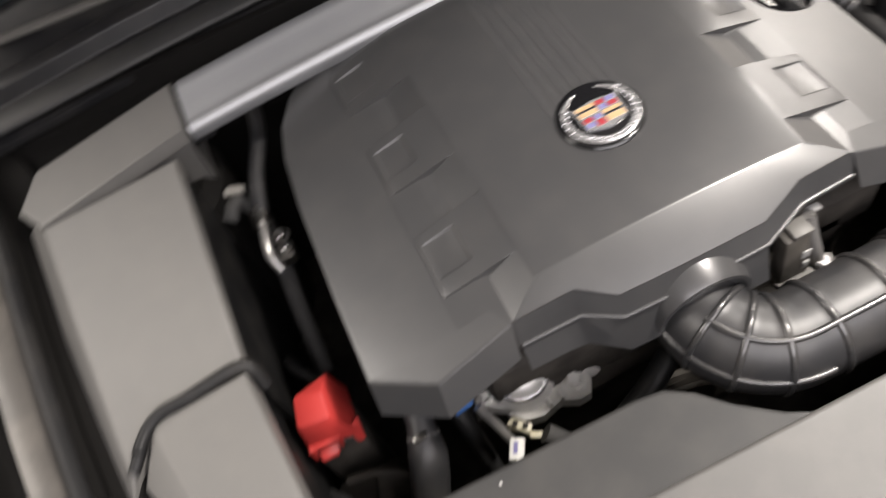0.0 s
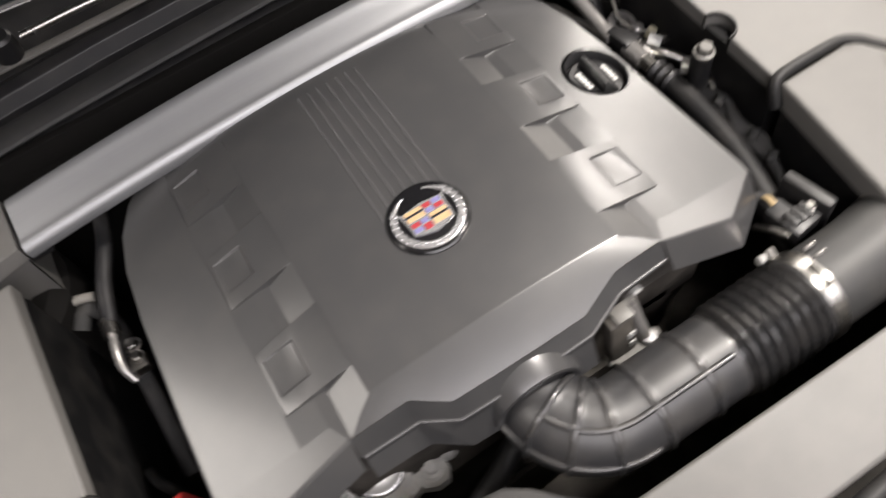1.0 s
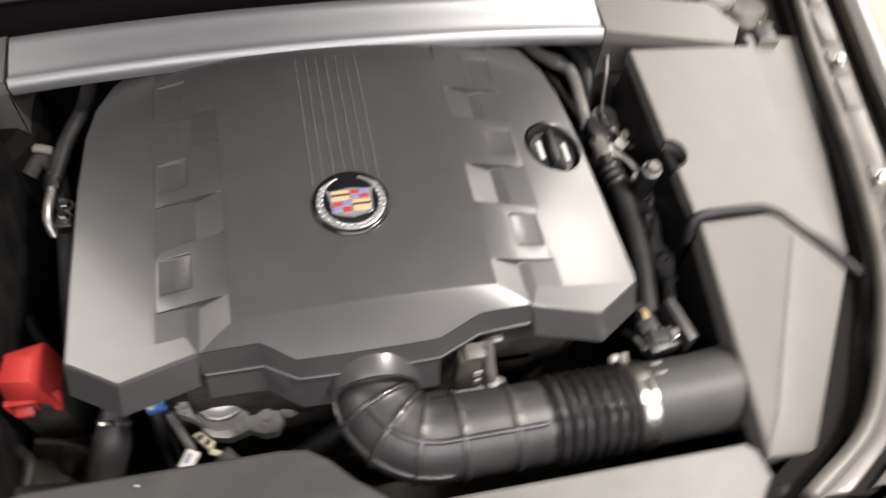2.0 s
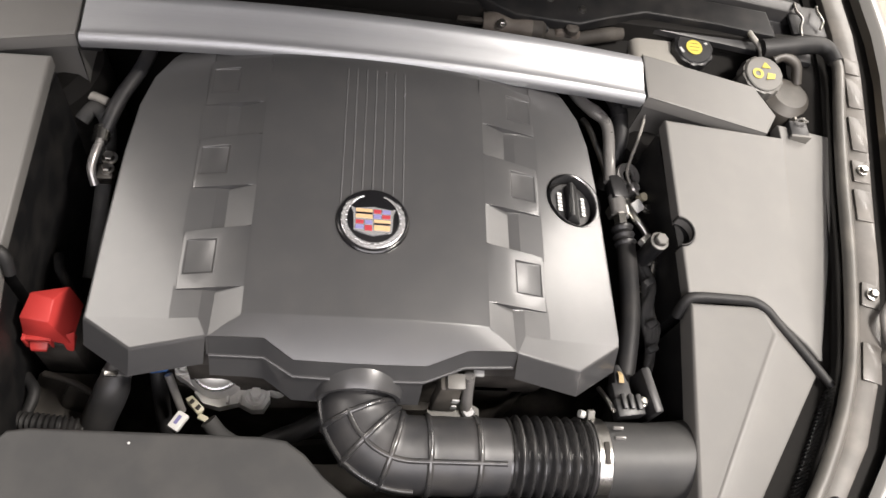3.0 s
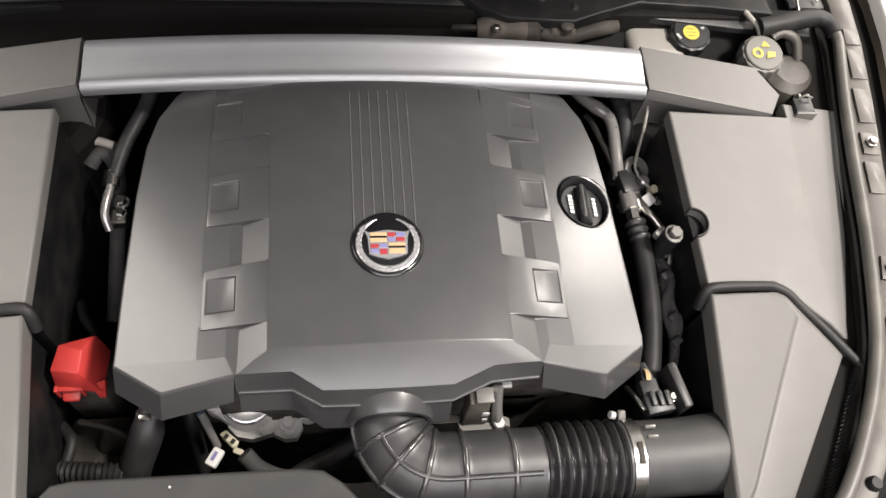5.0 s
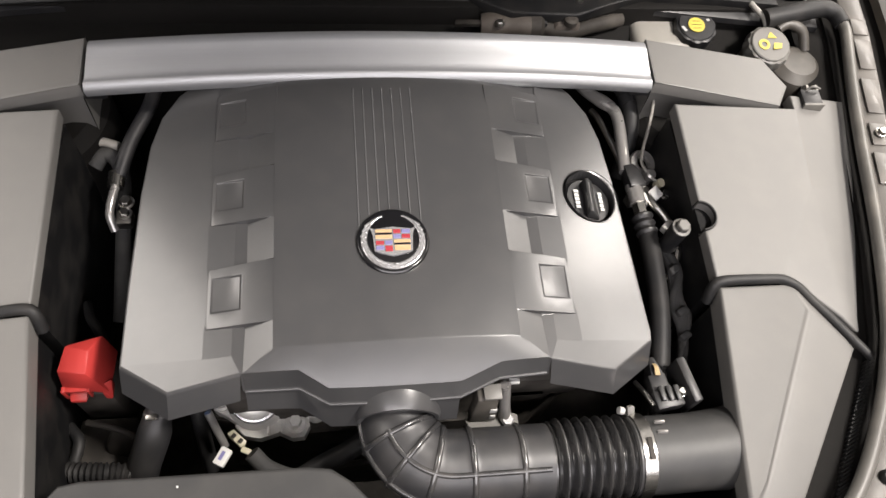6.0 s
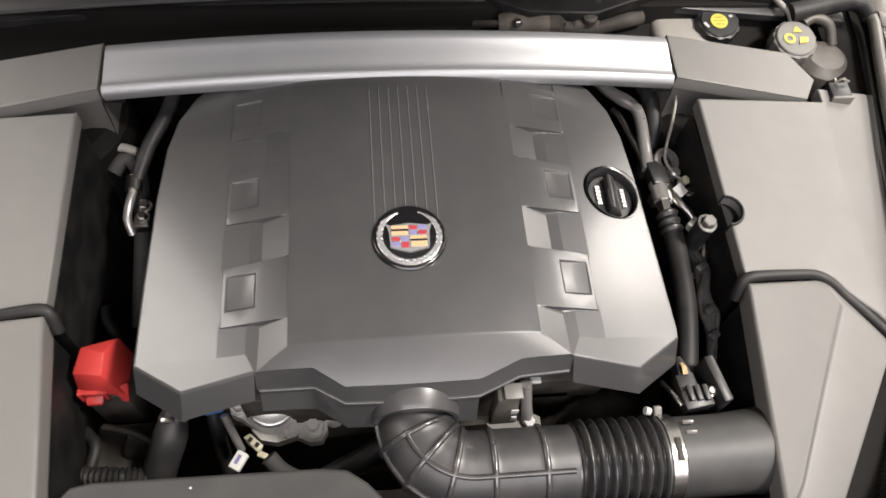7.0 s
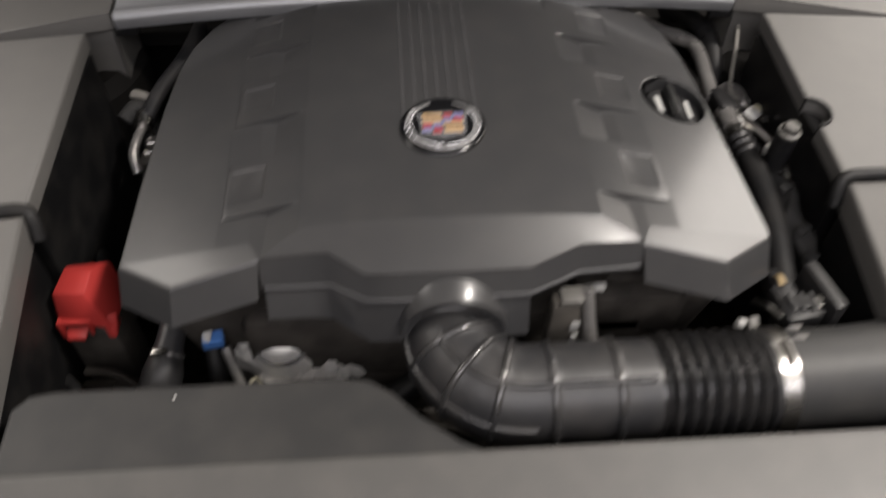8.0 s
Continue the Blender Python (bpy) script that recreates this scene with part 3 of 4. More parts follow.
        fs += [(ring[i], ring[(i + 1) % 6], k + (i + 1) % 6, k + i) for i in range(6)] + [(k, k + 1, k + 4, k + 5), (k + 1, k + 2, k + 3, k + 4)]
        part("tab", sheet(vs, fs, 0.016, 0.0014, spread=0.0030, segments=2), COVER, cover, angle=14)

# thin ribs running back from the badge, coloured paler to stand for highlights
for k in range(7):
    x = -0.0365 + k * 0.0116
    y0 = math.sqrt(0.0395**2 - x * x) + 0.001
    path = [(x, y0 + (0.215 - y0) * i / 6, crown(x, y0 + (0.215 - y0) * i / 6) + 0.0002) for i in range(7)]
    part("rib", tube(path, 0.0009, 12, curved=False), RIBBED, cover, angle=60)

# badge: black disc, laurel ring open at the top, shield of coloured fields
bz = crown(0, 0)
disc = part("badge", lathe([(0.0, -0.002), (0.0405, -0.002), (0.0405, 0.0015), (0.039, 0.003), (0.0375, 0.0036), (0.0, 0.0036)], (0, 0, bz), seg=64), GLOSSBLACK, cover, "round black badge with silver laurel ring")
for sx in (1, -1):
    path = [(sx * 0.0322 * math.sin(a), -0.0322 * math.cos(a), bz + 0.0042) for a in (radians(d) for d in range(0, 161, 4))]
    part("laurel", tube(path, lambda d: 0.0040 * max(0.28, 1 - (d / 0.096) ** 3) , 8, curved=False, flat=0.45), CHROME, disc)
    for k in range(11):
        a = radians(10 + k * 11.5)
        for rr, tw in ((0.0338, 16), (0.0308, -16)):
            bm = box((0, 0, 0), (0.0024, 0.0078, 0.0010), 0.0005, None, 1)
            bmesh.ops.transform(bm, matrix=Matrix.Translation((sx * rr * math.sin(a), -rr * math.cos(a), bz + 0.0057)) @ rot(0, 0, sx * math.degrees(a) - 90 * sx + sx * (90 + 90 + tw)), verts=bm.verts)
            part("leaf", bm, CHROME, disc)
SHIELD = [(1.08 * x, 1.08 * y - 0.0006) for x, y in [(-0.0235, 0.0145), (-0.019, 0.0122), (0.0, 0.0148), (0.019, 0.0122), (0.0235, 0.0145), (0.0205, 0.006), (0.0195, -0.0125), (0.012, -0.0155), (0.0, -0.0185), (-0.012, -0.0155), (-0.0195, -0.0125), (-0.0205, 0.006)]]
part("shield", prism(SHIELD, bz + 0.0034, bz + 0.0062, 0.0006), CHROME, disc)
FIELDS = [
    (GOLD, -0.0095, 0.0098, 0.017, 0.0036), (GLOSSBLACK, -0.0095, 0.0066, 0.017, 0.0018), (GOLD, -0.0095, 0.0030, 0.017, 0.0042),
    (CRED, 0.004, 0.0092, 0.0075, 0.0046), (CBLUE, 0.0132, 0.0092, 0.0085, 0.0046), (CBLUE, 0.004, 0.0034, 0.0075, 0.0044), (CRED, 0.0132, 0.0034, 0.0085, 0.0044),
    (CRED, -0.0137, -0.0038, 0.0082, 0.0044), (CBLUE, -0.0047, -0.0038, 0.0074, 0.0044), (CBLUE, -0.0137, -0.0095, 0.0082, 0.0044), (CRED, -0.0047, -0.0105, 0.0074, 0.0062),
    (GOLD, 0.0091, -0.0022, 0.0168, 0.0034), (GLOSSBLACK, 0.0091, -0.0053, 0.0168, 0.0018), (GOLD, 0.0091, -0.0098, 0.0160, 0.0058),
]
for mat, x, y, w, h in FIELDS:
    part("field", box((1.08 * x, 1.08 * y - 0.0006, bz + 0.0065), (1.08 * w, 1.08 * h, 0.0012), 0.0002, None, 1), mat, disc)

# oil filler cap down in the round opening
cap = thing("oil_filler_cap", (0.249, 0.076, 0.835), "black oil filler cap with a broad grip bar and white print", "filler cap")
tilt = (0.26, 0, 0.965)
part("well", lathe([(0.0375, 0.026), (0.0375, 0.004), (0.033, 0.0), (0.0, 0.0)], (0.247, 0.076, 0.838), tilt, 36), BLACK, cap)
part("cap", lathe([(0.031, 0.0), (0.032, 0.010), (0.0295, 0.0135), (0.0, 0.0145)], (0.248, 0.076, 0.838), tilt, 36), BLACK, cap)
turn = rot(0, 15, 0) @ rot(0, 0, 6)
# Grip in a paler black, slanted right, for the light it catches.
part("grip", hull([(0.2440, 0.051, 0.850), (0.2445, 0.102, 0.850), (0.2460, 0.053, 0.866), (0.2470, 0.100, 0.866), (0.2500, 0.053, 0.8665), (0.2510, 0.100, 0.8665), (0.2610, 0.048, 0.853), (0.2600, 0.104, 0.853), (0.2610, 0.049, 0.848), (0.2600, 0.103, 0.848)], 0.0012), GRIP, cap)
for dx, w, h in ((-0.0165, 0.006, 0.026), (0.0165, 0.005, 0.026)):
    for k in range(5):
        part("print", box((0.2515 + dx, 0.064 + 0.0055 * k, 0.8535 - 0.27 * dx), (w, 0.004, 0.0012), 0, turn), WHITE, cap)

# ---- strut brace and its end covers ----
brace = thing("strut_brace", (0, 0.26, 0.86), "satin silver strut tower brace across the bay", "strut brace")


def bow(x):
    return 1 - (x / 0.36) ** 2


prof = [(0.232, 0.866), (0.2285, 0.8780), (0.2295, 0.8815), (0.2345, 0.8864), (0.2370, 0.8874), (0.2385, 0.8870), (0.2415, 0.8867), (0.2450, 0.8873), (0.2490, 0.8889), (0.262, 0.8938), (0.276, 0.8988), (0.2775, 0.8999), (0.286, 0.9012), (0.291, 0.899), (0.292, 0.880)]
cols = [-0.358 + 0.7165 * k / 24 for k in range(25)]
verts = [(x * (1.0 - 0.22 * max(0.0, y - 0.232)), y + 0.006 * bow(x), z + 0.013 * bow(x)) for y, z in prof for x in cols]
n = len(cols)
faces = [(r * n + i, r * n + i + 1, (r + 1) * n + i + 1, (r + 1) * n + i) for r in range(len(prof) - 1) for i in range(n - 1)]
part("bar", sheet(verts, faces), SILVER, brace, angle=50)
for sx in (1, -1):
    part("end_bracket", box((sx * 0.352, 0.262, 0.868), (0.03, 0.05, 0.03), 0.004), BLACK, brace)
    tower = thing("strut_tower_cover", (sx * 0.45, 0.26, 0.80), "grey plastic cover over the strut tower, beside the brace", "engine bay trim", "strut tower covers")
    vs = [(0.361, 0.303, 0.893), (0.362, 0.234, 0.886), (0.388, 0.228, 0.886), (0.536, 0.203, 0.874), (0.558, 0.238, 0.872), (0.534, 0.287, 0.872), (0.394, 0.240, 0.842), (0.366, 0.238, 0.852)]
    part("shell", sheet(both(vs[:6], sx), [(0, 1, 2, 3, 4, 5)], 0.02, 0.003), PANEL, tower)
    deep = [(x, y, 0.72) for x, y, z in (vs[7], vs[6], vs[3])]
    part("front_face", sheet(both(vs[1:4] + [vs[7], vs[6]] + deep, sx), [(0, 3, 4, 1), (1, 4, 2), (3, 5, 6, 4), (4, 6, 7, 2)]), PANEL, tower)
    part("end_wall", sheet(both([vs[0], vs[1], (0.366, 0.238, 0.72), (0.366, 0.303, 0.72)], sx), [(0, 1, 2, 3)]), PANEL, tower)

# ---- side covers: rear lid, front lid, seal between ----
RIGHT = dict(rear_out=[(0.556, 0.200), (0.548, 0.08), (0.538, -0.06)], strip_out=[(0.652, 0.230), (0.625, 0.09), (0.568, -0.120)],
             bend=(0.481, -0.0435), end=(0.556, -0.146), front=[(0.541, -0.133), (0.416, -0.320)], front_in=(0.362, -0.318), ridge=[(0.487, -0.088), (0.384, -0.278)])
LEFT = dict(rear_out=[(0.536, 0.200), (0.526, 0.08), (0.508, -0.06)], strip_out=[(0.562, 0.230), (0.550, 0.08), (0.520, -0.125)],
            bend=(0.478, -0.050), end=(0.506, -0.090), front=[(0.500, -0.106), (0.420, -0.325)], front_in=(0.362, -0.318), ridge=[(0.455, -0.145), (0.400, -0.290)])
for sx, d in ((1, RIGHT), (-1, LEFT)):
    rear = thing("side_cover", (sx * 0.45, 0.07, 0.55), "matt grey plastic lid over the side of the engine bay", "engine bay trim", "side covers")
    ro, so = d["rear_out"], d["strip_out"]
    level = lambda x, y: (x, y, 0.884 + 0.0954 * (y - 0.201) - 0.064 * (x - 0.382))
    vs = [level(0.382, 0.201), level(0.3865, -0.0435), level(d["bend"][0] - 0.004, d["bend"][1] + 0.005), (ro[2][0], ro[2][1] - 0.035, 0.849), level(*ro[1]), level(*ro[0])]
    vs += [(so[0][0], so[0][1], 0.848), (so[1][0], so[1][1], 0.840), (so[2][0], so[2][1], 0.834)]
    # one lid has a round notch in its inner edge, over the bolt
    notch = [] if sx < 0 else [level(0.3845 + 0.0185 * math.cos(a), 0.040 + 0.0185 * math.sin(a)) for a in (radians(88 - 176 * k / 10) for k in range(11))]
    first = [0, *range(9, 9 + len(notch)), 1, 2, 4, 5]
    corner = 9 + len(notch)
    notch.append((sx * (ro[0][0] + 0.005), 0.228, 0.866))
    part("lid", sheet(both(vs, sx) + notch, [first, (2, 3, 4), (5, 4, 7, 6, corner), (4, 3, 8, 7)], 0.02, 0.0035, segments=3), PANEL, rear)
    # The wall's black stands for the shade below the lid's edge.
    part("inner_wall", prism([(sx * 0.383, 0.199), (sx * 0.3875, -0.046), (sx * 0.42, -0.046), (sx * 0.42, 0.199)], 0.56, 0.855, 0.004), WALLPL, rear, "inner wall of the lid, coloured black for its shade")
    front = thing("side_cover", (sx * 0.44, -0.19, 0.55), "matt grey faceted plastic lid ahead of the rubber seam", "engine bay trim", "side covers")
    f0, f1 = d["front"]
    r0, r1 = d["ridge"]
    fi = d["front_in"]
    vs = [(0.3875, -0.0520, 0.859), (d["bend"][0] + 0.001, d["bend"][1] - 0.0075, 0.857), (f0[0], f0[1], 0.848), (f1[0], f1[1], 0.835), (fi[0], fi[1], 0.842), (r0[0], r0[1], 0.866), (r1[0], r1[1], 0.856)]
    part("lid", sheet(both(vs, sx), [(0, 4, 6, 5, 1), (1, 5, 2), (5, 6, 3, 2), (6, 4, 3)], 0.03, 0.0035, segments=3), PANEL, front)
    part("inner_wall", prism([(sx * 0.389, -0.062), (sx * 0.366, -0.314), (sx * 0.41, -0.314), (sx * 0.43, -0.062)], 0.50, 0.838, 0.004), WALLPL, front, "inner wall of the lid, coloured black for its shade")
    b, e = d["bend"], d["end"]
    mid = (0.5 * (b[0] + e[0]), 0.5 * (b[1] + e[1]))
    seam = [(0.3795, -0.060, 0.835), (0.3825, -0.050, 0.854), (0.394, -0.0455, 0.860), (b[0] - 0.035, b[1] - 0.0015, 0.860), (b[0] - 0.010, b[1] - 0.003, 0.859), (b[0] + 0.006, b[1] - 0.012, 0.858), (b[0] + 0.018, b[1] - 0.029, 0.857), (mid[0], mid[1] - 0.002, 0.855), (e[0], e[1], 0.850)]
    solo("seam_seal", tube(both(seam, sx), lambda d: 0.0070 - 0.0016 * min(1.0, d / 0.18), 14, 0.004), RUBBER, (sx * 0.45, -0.05, 0.85), "black rubber seal along the seam of two lids", "rubber seal", "seam seals")

# small clip on the rear edge of one lid
clip = thing("trim_clip", (0.590, 0.222, 0.86), "small black trim clip with a metal pin", "clip")
part("body", box((0.590, 0.222, 0.862), (0.027, 0.024, 0.016), 0.0012), BLACK, clip)
part("flange", box((0.590, 0.208, 0.860), (0.030, 0.004, 0.022), 0.001), GREYCAP, clip)
part("pin", tube([(0.584, 0.232, 0.868), (0.592, 0.234, 0.876), (0.603, 0.231, 0.874)], 0.0016, 8), GREYCAP, clip)

# ---- radiator shroud panel at the front ----
shroud = thing("radiator_shroud", (0, -0.34, 0.70), "dark grey plastic panel over the radiator", "engine bay trim")
# Rear panel darker, front panel paler: light across the fold is in their colours.
plan = [(-0.352, -0.306), (-0.356, -0.240), (-0.345, -0.227), (-0.325, -0.2235), (-0.10, -0.2245), (-0.075, -0.228), (-0.055, -0.242), (-0.035, -0.264), (-0.005, -0.288), (0.03, -0.306)]
part("rear_panel", outline_sheet([(x, y, 0.8335 + 0.06 * (-0.2235 - y)) for x, y in plan], 0.05, 0.004, segments=3), SHROUD, shroud)
plan = [(-0.375, -0.297), (0.345, -0.299), (0.356, -0.308), (0.362, -0.335), (0.335, -0.365), (0.20, -0.380), (-0.20, -0.385), (-0.345, -0.365), (-0.378, -0.33)]
part("front_panel", outline_sheet([(x, y, 0.8415 - 0.10 * (-0.297 - y)) for x, y in plan], 0.04, 0.004, segments=3), FRONT, shroud)
part("front_seal", tube([(-0.36, -0.375, 0.825), (-0.2, -0.398, 0.826), (0, -0.402, 0.826), (0.2, -0.394, 0.826), (0.34, -0.375, 0.826), (0.37, -0.345, 0.83)], 0.009, 10, 0.02), RUBBER, shroud)
bumper = [(-0.85, -0.36, 0.80), (-0.45, -0.405, 0.822), (0, -0.417, 0.826), (0.45, -0.40, 0.822), (0.85, -0.36, 0.80)]
verts = [(x, y - dy, z - dz) for dy, dz in ((0, 0), (0.08, 0.02), (0.16, 0.10), (0.18, 0.45)) for x, y, z in bumper]
part("bumper", sheet(verts, [(r * 5 + i, r * 5 + i + 1, r * 5 + 6 + i, r * 5 + 5 + i) for r in range(3) for i in range(4)], 0, 0.006), PAINT, car, "grey painted bumper")

# ---- intake hose: elbow, sleeve, bellows, clamp, pipe ----
AX_Y, AX_Z, BEND = -0.231, 0.800, 0.058
hose = thing("intake_hose", (0.1, -0.22, 0.755), "black rubber intake hose with an elbow and bellows", "hose")
elbow = [(-0.002, -0.125, 0.808), (-0.002, -0.150, 0.807), (-0.002, AX_Y + BEND, 0.804)]
elbow += [(-0.002 + BEND * (1 - math.cos(a)), AX_Y + BEND * (1 - math.sin(a)), 0.804 - 0.004 * a / 1.57) for a in (math.pi / 2 * k / 8 for k in range(1, 9))]
elbow += [(0.08, AX_Y, AX_Z), (0.162, AX_Y, AX_Z)]
BEADS = [0.040, 0.066, 0.092, 0.118, 0.158, 0.212]


def elbow_r(d):
    return 0.0430 + sum(0.0010 * math.exp(-(((d - b) / 0.0040) ** 2)) for b in BEADS) + 0.003 * max(0.0, 1 - d / 0.03)


part("elbow", tube(elbow, elbow_r, 36, 0.0015), HOSE, hose, angle=50)
path = smooth_path(elbow, 0.005)
for up, side, first, last in ((0.93, -0.36, 0.064, 0.30), (0.30, -0.955, 0.02, 0.145)):
    line, far = [], 0.0
    for i in range(1, len(path) - 1):
        far += (path[i] - path[i - 1]).length
        if first < far < last:
            left = Vector((0, 0, 1)).cross((path[i + 1] - path[i - 1]).normalized())
            line.append(path[i] + 0.0432 * (Vector((0, 0, 1)) * up + left * side))
    part("bead", tube(line, 0.0031, 12, curved=False), BEADED, hose)

for bead in BEADS:
    far = 0.0
    for i in range(1, len(path) - 1):
        step = (path[i] - path[i - 1]).length
        if far < bead <= far + step:
            axis = (path[i + 1] - path[i - 1]).normalized()
            at = path[i - 1].lerp(path[i], (bead - far) / step)
            ring = [(0.0428 + 0.0034 * math.cos(a), 0.0036 * math.sin(a)) for a in (math.pi * (k / 6 - 0.5) for k in range(7))]
            part("bead", lathe(ring, at, axis, 40), BEADED, hose)
        far += step


def bellows_r(d):
    return 0.0428 + 0.0052 * math.sin(2 * math.pi * d / 0.0118) if 0.004 < d < 0.093 else 0.0425


part("bellows", tube([(0.160, AX_Y, AX_Z), (0.20, AX_Y, AX_Z), (0.258, AX_Y, AX_Z)], bellows_r, 40, 0.0010), BEADED, hose, angle=60)
part("cuff", lathe([(0.0435, 0.0), (0.0455, 0.002), (0.0455, 0.020), (0.0435, 0.022)], (0.254, AX_Y, AX_Z), (1, 0, 0), 40), HOSE, hose)
clamp = thing("hose_clamp", (0.266, AX_Y, 0.755), "bright steel worm-drive clamp round the intake hose", "hose clamp")
part("band", lathe([(0.0458, -0.007), (0.0472, -0.007), (0.0472, 0.007), (0.0458, 0.007)], (0.266, AX_Y, AX_Z), (1, 0, 0), 48), STEEL, clamp)
part("worm_housing", box((0.262, AX_Y + 0.045, AX_Z + 0.020), (0.009, 0.007, 0.016), 0.002, rot(-60, 0, 0)), GREYCAP, clamp)
part("screw", lathe([(0.0, 0.0), (0.0045, 0.0), (0.0045, 0.006), (0.0, 0.007)], (0.254, AX_Y + 0.047, AX_Z + 0.020), (-1, 0.2, 0.3), 12), TAG, clamp)
part("tail", box((0.267, AX_Y - 0.002, AX_Z + 0.0478), (0.006, 0.024, 0.0012), 0.0004), GRIME, clamp)
pipe = thing("intake_pipe", (0.33, -0.225, 0.75), "black plastic intake pipe into the air box", "pipe")
part("pipe", tube([(0.262, AX_Y, AX_Z), (0.30, AX_Y, AX_Z), (0.34, AX_Y + 0.001, AX_Z), (0.385, AX_Y + 0.003, AX_Z - 0.001)], lambda d: 0.0440 + 0.004 * max(0, (d - 0.06) / 0.06) ** 2, 40, 0.006), SHROUD, pipe)
# Ribs in pale alloy colour, for the highlights on the black pipe.
for dy in (0.006, -0.006):
    part("rib", box((0.286, AX_Y + 0.022 + dy, AX_Z + 0.040 - 0.3 * dy), (0.012, 0.003, 0.004), 0.0008, rot(-28, 0, 0)), PIPE, pipe)

# ---- red terminal cover ----
red = thing("terminal_cover", (-0.352, -0.09, 0.72), "red plastic battery terminal cover with a snap latch", "terminal cover")
part("cap", hull([(-0.374, -0.094, 0.796), (-0.342, -0.100, 0.800), (-0.341, -0.074, 0.803), (-0.367, -0.066, 0.802), (-0.332, -0.050, 0.788), (-0.323, -0.056, 0.752), (-0.326, -0.108, 0.752), (-0.376, -0.104, 0.764), (-0.344, -0.108, 0.764), (-0.374, -0.060, 0.752)], 0.0016), RED, red)
part("flap", hull([(-0.337, -0.105, 0.770), (-0.323, -0.096, 0.766), (-0.325, -0.112, 0.744), (-0.332, -0.112, 0.746), (-0.337, -0.100, 0.752), (-0.324, -0.094, 0.748)], 0.001), RED, red)
for x in (-0.3745, -0.3470):
    part("guide", box((x, -0.1060, 0.757), (0.0040, 0.008, 0.024), 0.001), RED, red)
part("bridge", box((-0.3608, -0.1062, 0.7655), (0.028, 0.006, 0.006), 0.001), RED, red)
part("latch", hull([(-0.371, -0.106, 0.757), (-0.351, -0.106, 0.757), (-0.370, -0.115, 0.752), (-0.352, -0.115, 0.752), (-0.371, -0.106, 0.748), (-0.351, -0.106, 0.748), (-0.369, -0.116, 0.748), (-0.353, -0.116, 0.748)], 0.001), RED, red)
part("slot", box((-0.3608, -0.1010, 0.7560), (0.024, 0.006, 0.014)), BLACK, red)
part("stand", box((-0.35, -0.085, 0.65), (0.05, 0.05, 0.21), 0.006), GRIME, red)

# ---- left channel: lines, clip, dark lumps ----
line = thing("fuel_line", (-0.335, 0.2, 0.70), "black rubber hose with a metal end fitting beside the cover", "hose")
part("hose", tube([(-0.292, 0.335, 0.80), (-0.302, 0.27, 0.80), (-0.322, 0.215, 0.796), (-0.334, 0.165, 0.79)], 0.0095, 12), HOSE, line)
part("ferrule", tube([(-0.336, 0.170, 0.79), (-0.337, 0.150, 0.788)], 0.0105, 12, curved=False), STEEL, line)
part("end_pipe", tube([(-0.337, 0.152, 0.788), (-0.341, 0.132, 0.785), (-0.343, 0.115, 0.778), (-0.338, 0.10, 0.765)], 0.0055, 10), PIPE, line)
part("bracket", box((-0.327, 0.115, 0.768), (0.02, 0.022, 0.016), 0.003), STEEL, line)
hex_bolt("bolt", (-0.325, 0.135, 0.775), 0.007, line)
hex_bolt("bolt", (-0.325, 0.118, 0.776), 0.006, line)
loop = thing("wiring_loop", (-0.36, 0.15, 0.68), "thick taped wiring loop in the dark beside the lid", "wiring")
part("loop", tube([(-0.375, 0.20, 0.76), (-0.362, 0.215, 0.768), (-0.345, 0.205, 0.765), (-0.338, 0.17, 0.75), (-0.345, 0.10, 0.70), (-0.35, 0.02, 0.66)], 0.010, 10), TAPE, loop)
part("sleeve", tube([(-0.385, 0.222, 0.775), (-0.365, 0.228, 0.778), (-0.343, 0.222, 0.775)], 0.006, 10), TANK, loop)
part("cable", tube([(-0.375, 0.02, 0.72), (-0.365, -0.005, 0.735), (-0.350, -0.03, 0.73), (-0.342, -0.07, 0.70)], 0.006, 10), RUBBER, loop)
side = thing("fuse_block", (-0.35, -0.17, 0.50), "dusty black block and cables below the red cap", "fuse block")
part("block", box((-0.345, -0.165, 0.61), (0.07, 0.10, 0.14), 0.006), GRIME, side)
part("loom", tube([(-0.385, -0.185, 0.705), (-0.35, -0.188, 0.708), (-0.315, -0.19, 0.70), (-0.29, -0.20, 0.68)], lambda d: 0.0115 + 0.0015 * math.sin(d * 2 * math.pi / 0.006), 12, 0.0012), RUBBER, side)
part("lump", hull([(-0.345, -0.155, 0.69), (-0.31, -0.14, 0.70), (-0.30, -0.165, 0.69), (-0.33, -0.13, 0.715), (-0.35, -0.14, 0.66), (-0.30, -0.17, 0.65), (-0.34, -0.17, 0.66)], 0.006), GRIME, side)
part("pipe", tube([(-0.385, -0.13, 0.70), (-0.37, -0.15, 0.705), (-0.375, -0.18, 0.70), (-0.38, -0.21, 0.68)], 0.007, 10), RUBBER, side)
part("strap", tube([(-0.36, -0.13, 0.715), (-0.33, -0.14, 0.725), (-0.305, -0.15, 0.71)], 0.004, 8), GRIME, side)

# radiator hose with an alloy neck
rad = thing("radiator_hose", (-0.29, -0.17, 0.55), "black radiator hose on an alloy neck", "hose")
part("hose", tube([(-0.268, -0.095, 0.755), (-0.272, -0.125, 0.748), (-0.280, -0.155, 0.730), (-0.295, -0.180, 0.70), (-0.312, -0.20, 0.65)], lambda d: 0.0135 + 0.0060 * min(1.0, max(0.0, (d - 0.03) / 0.03)), 20), HOSE, rad)
